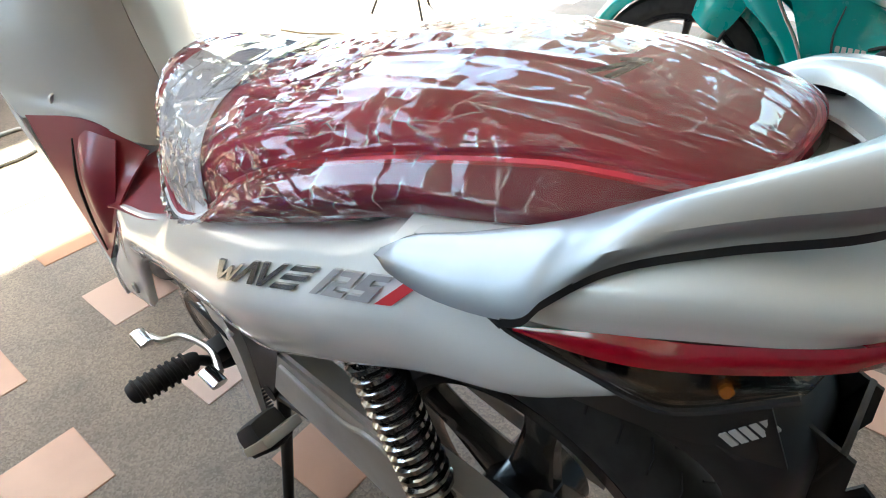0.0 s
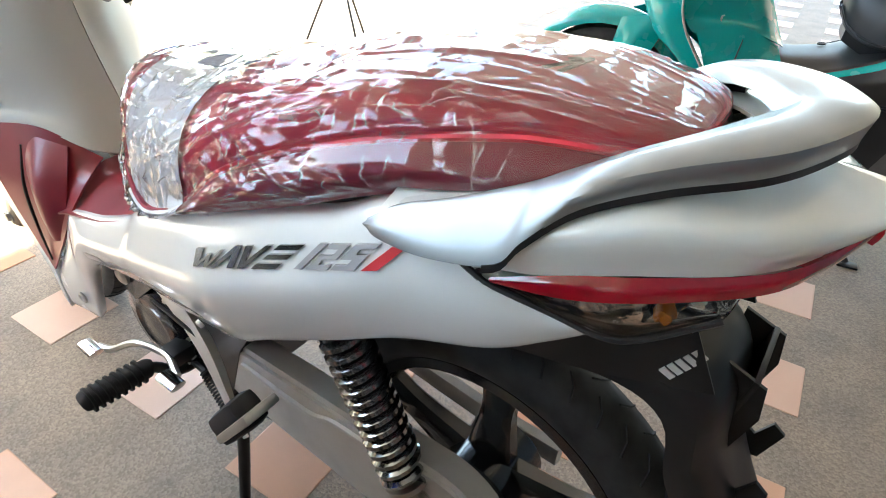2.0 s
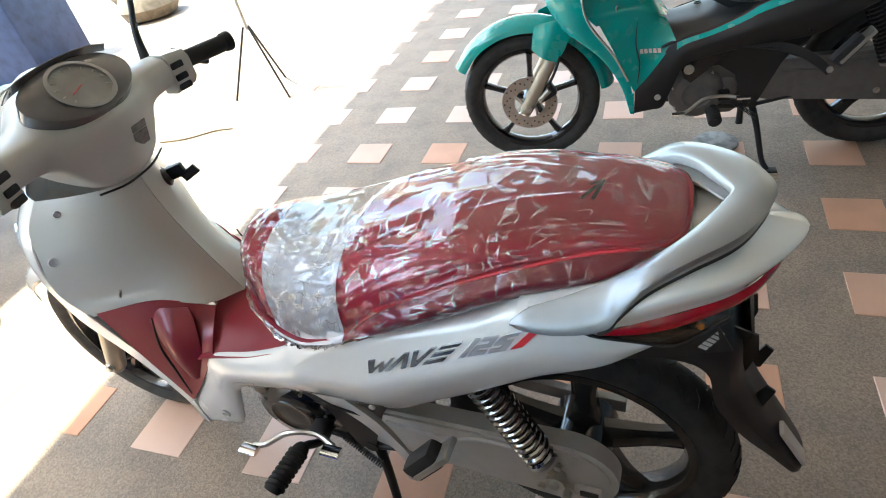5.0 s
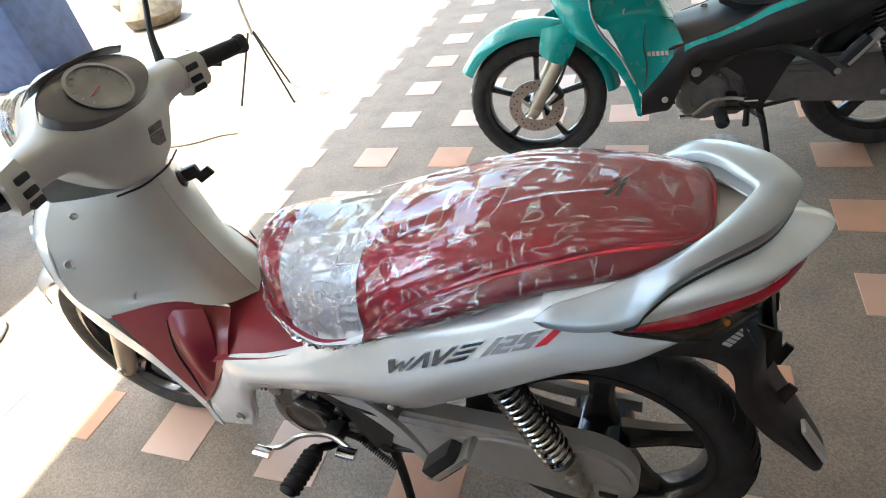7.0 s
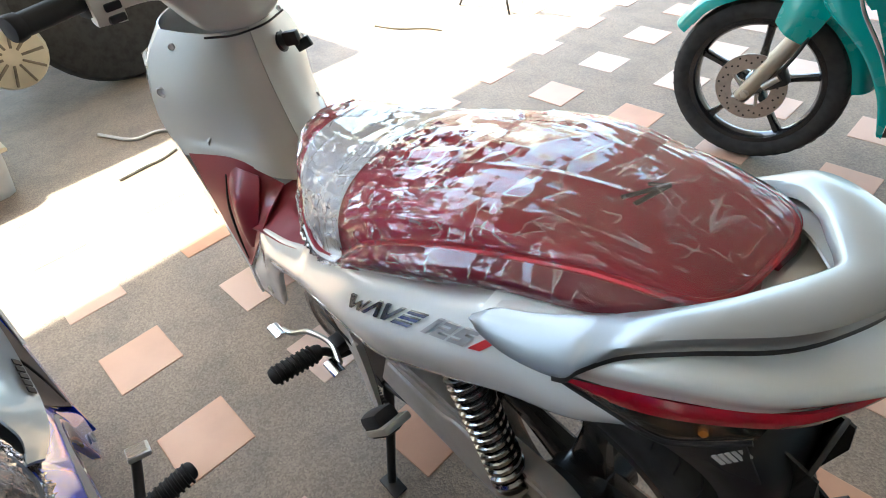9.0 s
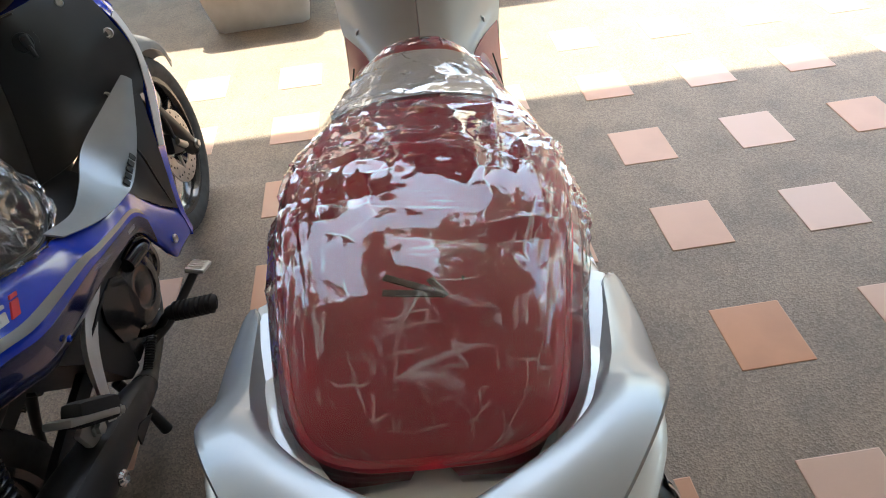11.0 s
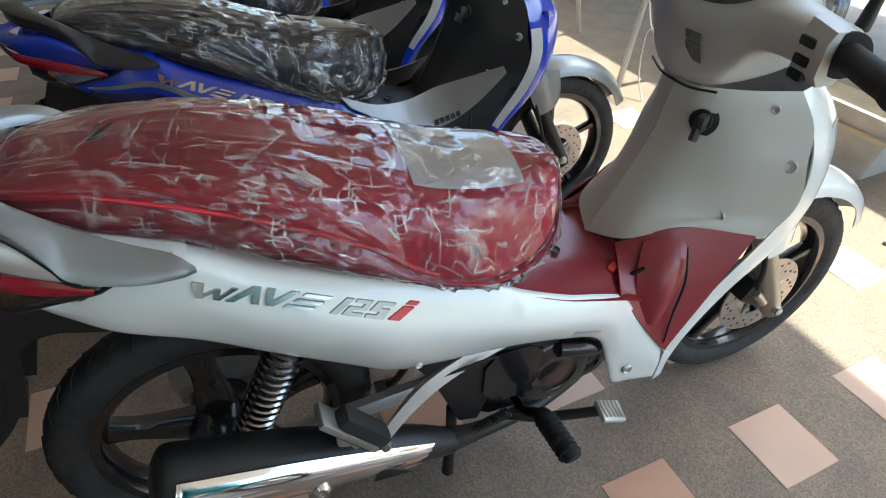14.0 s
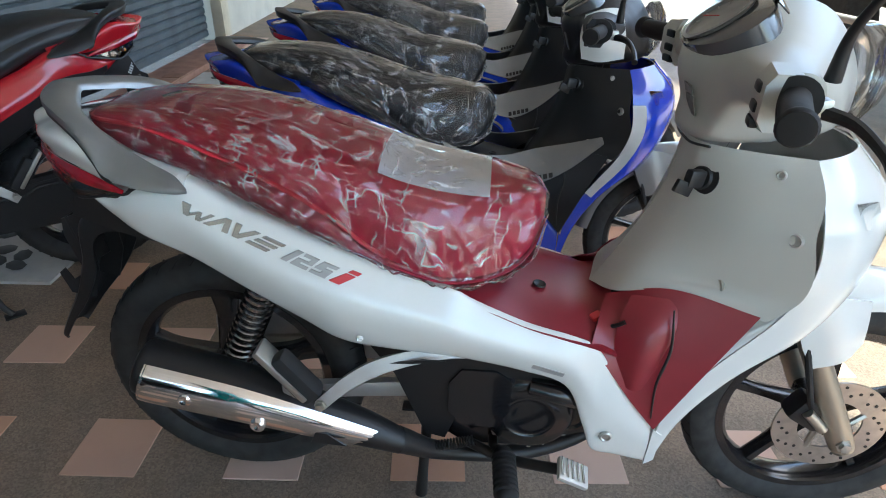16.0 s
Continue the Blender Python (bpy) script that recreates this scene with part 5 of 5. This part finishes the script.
    v = on_meter(oval, -0.030) + on_meter(oval, 0.010) + on_meter([(a * 0.94 + 0.004, b * 0.93) for a, b in oval], 0.013)
    k = len(oval)
    f = [tuple(range(k - 1, -1, -1))] + [(i + d * k, (i + 1) % k + d * k, (i + 1) % k + (d + 1) * k, i + (d + 1) * k) for i in range(k) for d in (0, 1)] + [tuple(range(2 * k, 3 * k))]
    meter = part("meter_panel", (v, f), dark_lens, bike, "smoked instrument panel")
    ctr = mm @ Vector((0.06, 0.0, 0.013))
    up = (mm.to_3x3() @ Vector((0, 0, 1)))
    part("speedometer", turned([(0.052, 0), (0.056, 0.004), (0.052, 0.005), (0.049, 0.002), (0.002, 0.002)], ctr, up, 32), dial, meter, "round speedometer with a pale ring")
    part("dial_ring", turned([(0.050, 0.002), (0.057, 0.007), (0.050, 0.0075)], ctr, up, 32, True), silver, meter)
    for k in range(11):
        a = math.radians(-30 + 24 * k)
        e1, e2 = mm.to_3x3() @ Vector((math.sin(a), 0, 0)) , mm.to_3x3() @ Vector((0, math.cos(a), 0))
        part("dial_tick", tube([Vector(ctr) + (e1 + e2) * 0.040 + up * 0.003, Vector(ctr) + (e1 + e2) * 0.047 + up * 0.003], 0.0011, 0, 4), stone_white, meter)
    part("needle", tube([ctr + up * 0.004, tuple(Vector(ctr) + up * 0.004 + Vector((-0.012, 0.032, -0.004)))], 0.001, 0, 5), red_plastic, meter)
    sc = sheet([[tuple(mm @ Vector((0.125 + 0.02 * math.cos(t) - 0.02, 0.118 * math.sin(t), 0.0))) for t in np.linspace(-1.3, 1.3, 7)], [tuple(mm @ Vector((0.118 + 0.03 * math.cos(t) - 0.02, 0.114 * math.sin(t), 0.020))) for t in np.linspace(-1.3, 1.3, 7)]], 6, 24, 0.002)
    part("visor", sc, dark_lens, bar, "small smoked visor")
    for s in (1, -1):
        grip = part("grip", tube([(0.925, s * 0.238, 0.982), (0.915, s * 0.262, 0.981), (0.880, s * 0.345, 0.980), (0.873, s * 0.362, 0.980)], [0.020, 0.0185, 0.018, 0.012], 10, 16), rubber, bike, "ribbed black rubber grip")
        part("grip_flange", turned([(0.018, -0.003), (0.031, -0.002), (0.031, 0.003), (0.018, 0.005)], (0.921, s * 0.248, 0.981), (-0.39, s * 0.92, 0), 22), rubber, grip)
        part("grip_end", turned([(0.020, -0.014), (0.022, 0.0), (0.019, 0.006), (0.005, 0.008)], (0.874, s * 0.362, 0.980), (-0.39, s * 0.92, 0), 20), rubber, grip)
        part("switch_box", loft([[(0.92 + a * 0.026 - (t * 0.01), s * (0.195 + 0.05 * t), 0.975 + b * (0.042 - 0.006 * t)) for a, b in ((-1, -0.6), (-0.6, -1), (0.6, -1), (1, -0.6), (1, 0.6), (0.6, 1), (-0.6, 1), (-1, 0.6))] for t in (0, 0.5, 1)], 6), S["inner"], bar)
        for z in (0.99, 0.965, 0.945):
            part("switch", box((0.012, 0.030, 0.014), (0.893, s * 0.212, z), 0.004, (0, 0, s * 12)), black, bar)
        if s < 0 or S.get("lever"):
            part("brake_lever", tube([(0.955, s * 0.235, 0.968), (0.985, s * 0.275, 0.962), (0.990, s * 0.34, 0.945), (0.985, s * 0.385, 0.925)], [0.010, 0.008, 0.0065, 0.008], 16, 8), black, bar)
            part("lever_bracket", box((0.04, 0.03, 0.024), (0.95, s * 0.235, 0.972), 0.006), steel, bar)
        if s < 0:
            part("mirror_stem", tube([(0.975, s * 0.215, 1.0), (0.975, s * 0.225, 1.06), (0.985, s * 0.262, 1.13), (0.99, s * 0.275, 1.22)], [0.011, 0.007, 0.006, 0.006], 16, 10), black, bar, "bent black mirror stem")
    if S.get("bar_panel"):
        for s in (1, -1):
            g = [[(0.905, s * 0.104, 0.888), (0.96, s * 0.108, 0.880), (1.03, s * 0.098, 0.890)], [(0.888, s * 0.134, 0.955), (0.95, s * 0.140, 0.940), (1.02, s * 0.126, 0.955)], [(0.895, s * 0.146, 1.012), (0.95, s * 0.142, 1.030), (1.0, s * 0.124, 1.030)]]
            part("bar_panel", sheet(g, 14, 14, 0.004 * s), S["bar_panel"], bar, "glossy white handlebar panel")
    plain_bars(bar, "sticker", (0.8755, -0.055, 0.905), (0.0, 0.036, 0.0), (-0.010, 0, 0.030), sticker, 1, 0.0)
    plain_bars(bar, "sticker", (0.8645, -0.055, 0.938), (0.0, 0.036, 0.0), (-0.005, 0, 0.014), sticker, 1, 0.0)
    part("headlamp", turned([(0.075, -0.02), (0.08, 0.0), (0.06, 0.02), (0.01, 0.028)], (1.125, 0, 0.965), (1, 0, -0.1), 26), lens_clear, bar)
    return bike

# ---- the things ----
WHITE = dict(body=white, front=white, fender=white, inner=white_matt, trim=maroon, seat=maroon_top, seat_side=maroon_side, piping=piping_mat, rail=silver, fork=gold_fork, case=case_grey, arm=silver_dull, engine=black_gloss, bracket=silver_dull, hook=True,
             body_label="glossy pearl white side cover", seat_label="maroon vinyl seat", trim_label="maroon plastic panel", inner_label="satin white inner leg shield", front_label="glossy white front cover", bar_label="satin white handlebar cover")
main = motorcycle("pearl white underbone motorcycle with maroon seat, on its side stand", WHITE, pose(0, 0, 0, -0.7, 0, 0))

bag = part("plastic_cover", open_skin(film_skin()), film)
bag.matrix_basis = pose(0, 0, 0, -0.7, 0, 0)
tagged(bag, "crumpled clear plastic film wrapped over the maroon seat", "plastic film")

rows_fine = seat_rows(240)
pick = [r for r in rows_fine if 0.372 < r[0] < 0.560]
sheet_points = []
for i, r in enumerate(pick):
    t = i / (len(pick) - 1)
    a0, a1 = -0.27 - 0.03 * t, 0.985
    sheet_points.append([seat_point(r, a, 0.0035) for a in np.linspace(a0, a1, 30)])
paper = part("paper_sheet", solid_sheet(np.array(sheet_points), -0.0004), paper_mat)
paper.matrix_basis = pose(0, 0, 0, -0.7, 0, 0)
tagged(paper, "blank white paper sheet laid over the seat under the film", "paper")

BLUE = dict(WHITE, shield=black, coil=black_gloss, arm=black, bands=((15, 27, navy), (11, 14, silver)), mark_bars=black, side_trim=silver, badge=True, edge_band=stone_white, bar_panel=white, body=blue, front=blue, fender=silver, inner=black, trim=black, seat=black_seat, seat_side=black_seat, piping=None, rail=black, fork=black, case=black, hook=False, bracket=silver_dull, knee=black, body_label="glossy blue side cover", seat_label="black vinyl seat",
            trim_label="black plastic panel", inner_label="black plastic inner leg shield", front_label="glossy blue front cover", bar_label="black and white handlebar cover", rail_label="black grab rail")
# ink scrawl on the seat, as plain strokes
ink = thing("ink_mark", "small black ink scrawl on the maroon seat", "mark", pose(0, 0, 0, -0.7, 0, 0))
ink_mat = material("black_ink", (0.06, 0.004, 0.007), 0.6, vary=0.1)
for x, y, a, ln in ((0.002, 0.010, 62, 0.040), (-0.008, 0.006, 80, 0.046), (-0.004, -0.012, 30, 0.022), (0.006, -0.020, 72, 0.026), (0.045, -0.045, 70, 0.016)):
    part("stroke", box((ln, 0.006, 0.0012), (x, y, 0.8922 - (abs(x) * 0.05) - 6 * y * y), 0.0004, (0, 2, a)), ink_mat, ink)

BLUE_X = [(-0.05, 0.745), (-0.09, 1.40), (-0.09, 2.06), (-0.11, 2.72)]
SMALL = Matrix.Diagonal((0.94, 0.94, 0.94, 1))
first_blue = motorcycle("blue and black underbone motorcycle with wrapped black seat", BLUE, pose(BLUE_X[0][0], BLUE_X[0][1], 0, -2.5, 0, 2) @ SMALL, detail=1)
for x, y in BLUE_X[1:]:
    copy_thing(first_blue, pose(x, y, 0, -2.5, 0, 2.5))
bag2 = part("plastic_cover", open_skin(film_skin(200, 170, 0.008, 0.009, 5.0)), film)
bag2.matrix_basis = first_blue.matrix_basis.copy()
tagged(bag2, "crumpled clear plastic film over a black motorcycle seat", "plastic film", "seat covers")
for x, y in BLUE_X[1:]:
    copy_thing(bag2, pose(x, y, 0, -2.5, 0, 2.5))

TEAL = dict(BLUE, knee_pad=False, edge_band=None, bar_panel=None, side_trim=None, badge=False, stripe=stone_white, arm=engine_grey, bands=((5, 9, teal),), mark_bars=stone_white, knee=teal, body=black, front=teal, fender=teal, inner=teal, trim=black, rail=black, fork=gold_fork, bracket=black, case=engine_grey, engine=engine_grey, disc=0.055, body_label="black side cover", front_label="teal and black front cover", inner_label="teal inner leg shield", bar_label="teal handlebar cover")
motorcycle("teal and black underbone motorcycle parked on grey floor", TEAL, pose(-0.745, -1.72, 0, 0, 0, 9.5), detail=1)
RED = dict(BLUE, bands=((15, 27, black),), edge_band=None, bar_panel=None, side_trim=None, badge=False, mark_bars=None, knee=black, body=red_paint, front=red_paint, fender=black, inner=black, rail=black)
motorcycle("red and black motorcycle with a wrapped black seat", RED, pose(-0.84, 0.90, 0, 0, 0, 228), detail=1)

# ---- lorry and clutter in the open ----
def lorry():
    t = thing("lorry", "dusty cream lorry with an orange stripe, parked across the forecourt", "lorry", GRID @ Matrix.Translation((2.85, -0.75, 0)))
    part("load_bed", box((2.0, 7.2, 0.9), (1.15, 3.5, 1.35), 0.02), cream, t)
    part("stripe", box((0.02, 7.2, 0.10), (0.145, 3.5, 1.18), 0.004), orange_mat, t)
    part("chassis", box((0.9, 6.0, 0.18), (1.1, 3.0, 0.72), 0.02), dirt_mat, t)
    part("bumper", box((1.9, 0.12, 0.14), (1.15, -0.05, 0.62), 0.02), cream, t)
    for v in (0.75, 4.9):
        for u in (0.14, 2.1):
            w = part("wheel", turned([(0.20, -0.12), (0.34, -0.13), (0.43, -0.11), (0.46, -0.06), (0.46, 0.06), (0.43, 0.11), (0.34, 0.13), (0.20, 0.12)], (u, v, 0.46), (1, 0, 0), 40), tyre_mat, t)
            part("rim", turned([(0.21, -0.10), (0.20, -0.02), (0.10, 0.02), (0.09, -0.09), (0.02, -0.10)], (u, v, 0.46), (1, 0, 0), 28), dirt_mat, w)
            for a in range(8):
                part("wheel_nut", turned([(0.012, 0), (0.012, 0.03), (0.003, 0.03)], (u - 0.0, v + 0.15 * math.cos(a * math.pi / 4), 0.46 + 0.15 * math.sin(a * math.pi / 4)), (-1, 0, 0), 6), dirt_mat, w)
    drum = part("brake_drum", turned([(0.05, -0.05), (0.16, -0.04), (0.17, 0.0), (0.15, 0.06), (0.04, 0.07)], (0.02, 1.28, 0.33), (-1, 0, 0), 28), cream, t)
    for a in range(10):
        part("drum_rib", box((0.02, 0.10, 0.012), (-0.045, 1.28 + 0.09 * math.cos(a * 0.628), 0.33 + 0.09 * math.sin(a * 0.628)), 0.003, (math.degrees(a * 0.628), 0, 0)), dirt_mat, drum)
    hub = part("differential", turned([(0.05, -0.16), (0.16, -0.10), (0.19, 0.0), (0.16, 0.10), (0.05, 0.16)], (1.1, 0.75, 0.46), (0, 1, 0), 20), dirt_mat, t)
    part("axle_beam", tube([(0.14, 0.75, 0.46), (2.1, 0.75, 0.46)], 0.06, 0, 12), dirt_mat, t)
    return t


lorry()
tub = thing("storage_tub", "low white plastic storage tub standing on the ground", "tub", pose(2.66, 0.80, 0, 0, 0, 6))
v, f = loft([[(a * w, b * w * 1.3, z) for a, b in ((-1, -0.85), (-0.85, -1), (0.85, -1), (1, -0.85), (1, 0.85), (0.85, 1), (-0.85, 1), (-1, 0.85))] for w, z in ((0.17, 0.0), (0.19, 0.14), (0.20, 0.26), (0.215, 0.265), (0.215, 0.285), (0.19, 0.285), (0.165, 0.02))])
part("tub_body", (v, f), stone_white, tub)
part("tub_band", box((0.42, 0.55, 0.02), (0, 0, 0.20), 0.006), cream, tub)


def rope_stand():
    s = thing("metal_stand", "thin metal stand with black legs tied with yellow rope", "stand", pose(2.42, -2.15, 0, 0, 0, 20))
    for a in (0.3, 2.4, 4.5):
        part("leg", tube([(0.22 * math.cos(a), 0.22 * math.sin(a), 0.003), (0.02 * math.cos(a), 0.02 * math.sin(a), 0.42)], 0.007, 0, 8), black, s)
    part("pole", tube([(0, 0, 0.40), (0.05, -0.02, 1.5)], 0.010, 0, 10), case_grey, s)
    part("rope", tube([(0.03 * math.cos(a) + 0.02, 0.03 * math.sin(a), 0.62 + 0.012 * a) for a in np.linspace(0, 14, 60)], 0.006, 0, 6), rope_mat, s)
    return s


rope_stand()
crate = thing("crate", "dark blue plastic crate with a green lid", "crate", pose(5.4, -2.6, 0, 0, 0, 15))
part("crate_body", box((0.9, 0.7, 0.7), (0, 0, 0.35), 0.03), blue_tarp, crate)
part("lid", box((0.94, 0.74, 0.06), (0, 0, 0.73), 0.02), material("green_plastic", (0.05, 0.28, 0.05), 0.5), crate)
for k, (x, y, r) in enumerate(((5.1, -3.9, 0.28), (5.8, -4.5, 0.33), (5.2, -5.3, 0.25))):
    v, f = turned([(0.02, 0.0), (r * 0.9, 0.02), (r * 1.05, r * 0.4), (r * 0.9, r * 0.9), (r * 0.4, r * 1.2), (0.03, r * 1.35)], (0, 0, 0), (0, 0, 1), 22)
    sk = part("sack", ([tuple(Vector(p) * (1 + 0.12 * noise.noise(Vector(p) * 5 + Vector((k, 0, 0))))) for p in v], f), dirt_mat)
    sk.matrix_basis = pose(x, y, 0)
    tagged(sk, "dusty brown woven sack standing on the ground", "sack", "sacks")

pad = thing("stand_pad", "worn grey round metal pad under a side stand", "pad", pose(-0.20, -1.655, 0, 0, 0, 30))
part("plate", turned([(0.004, 0.0), (0.082, 0.0), (0.088, 0.004), (0.086, 0.009), (0.07, 0.012), (0.004, 0.013)], (0, 0, 0), (0, 0, 1), 36), material("worn_grey_metal", (0.24, 0.24, 0.23), 0.5, vary=0.5, scale=28, second=(0.06, 0.06, 0.055), bump=0.3, bump_scale=60), pad)
# thin grey tube laid as an open loop on the ground
cable = tagged(part("cable", tube([(2.25, 0.22, 0.008), (2.27, 0.10, 0.008), (2.28, 0.015, 0.008), (2.35, -0.10, 0.010), (2.45, -0.12, 0.012), (2.54, -0.05, 0.008), (2.56, 0.06, 0.008), (2.75, 0.16, 0.008)], 0.008, 40, 8), case_grey), "thin grey loop lying on the ground", "cable")
wire = tagged(part("wire", tube([(2.765, -1.479, 0.005), (2.60, -1.53, 0.006), (2.47, -1.63, 0.005), (2.362, -1.666, 0.005)], 0.005, 16, 6), dirt_mat), "thin dark wire lying on sunlit ground", "wire")
trestle = thing("metal_trestle", "white painted metal trestle standing in the open", "trestle", pose(2.10, 1.70, 0, 0, 0, 8))
for y in (-0.02, 0.75):
    part("leg", tube([(0, y, 0.0), (0.10, y, 0.80)], 0.016, 0, 10), stone_white, trestle)
    part("leg", tube([(0.36, y, 0.0), (0.16, y, 0.80)], 0.016, 0, 10), stone_white, trestle)
part("rail", tube([(0.13, -0.08, 0.80), (0.13, 0.82, 0.80)], 0.018, 0, 10), stone_white, trestle)
part("string", tube([(0.06, -0.02, 0.5), (0.04, -0.10, 0.35), (0.06, -0.16, 0.28), (0.02, -0.18, 0.34), (0.03, -0.10, 0.30), (0.0, -0.14, 0.12), (-0.02, -0.22, 0.006)], 0.004, 40, 6), stone_white, trestle, "white string hanging in a loop")

# ---- inlaid tiles ----
tile_me = bpy.data.meshes.new("tile")
bmt = box((TILE, TILE, 0.010), (0, 0, 0), 0.0025)
bmt.to_mesh(tile_me)
bmt.free()
tile_me.materials.append(tile_mat)
far_v, far_f = [], []
for i in range(-8, 5):
    for j in range(-22, 16):
        u, v = i * PITCH + TILE / 2 + random.uniform(-0.004, 0.004), j * PITCH + TILE / 2 + random.uniform(-0.004, 0.004)
        if u < BACK + 1.0 and v > 0.2 and v < 5.2:
            continue
        if -4 <= i <= 6 and -9 <= j <= 9:
            tl = new("tile", tile_me)
            tl.parent = ground
            tl.matrix_basis = GRID @ pose(u, v, -0.0025 + random.uniform(-0.0006, 0.0006), 0, 0, random.uniform(-0.8, 0.8))
        else:
            c = [GRID @ Vector((u + a * TILE / 2, v + b * TILE / 2, h)) for h in (0.0025, -0.004) for a, b in ((-1, -1), (1, -1), (1, 1), (-1, 1))]
            k = len(far_v)
            far_v += c
            far_f += [(k, k + 1, k + 2, k + 3)] + [(k + a, k + 4 + a, k + 4 + (a + 1) % 4, k + (a + 1) % 4) for a in range(4)]
far = part("tile_field", (far_v, far_f), tile_mat, ground)
tagged(far, "pinkish terracotta tiles inlaid in the concrete", kind="stuff")
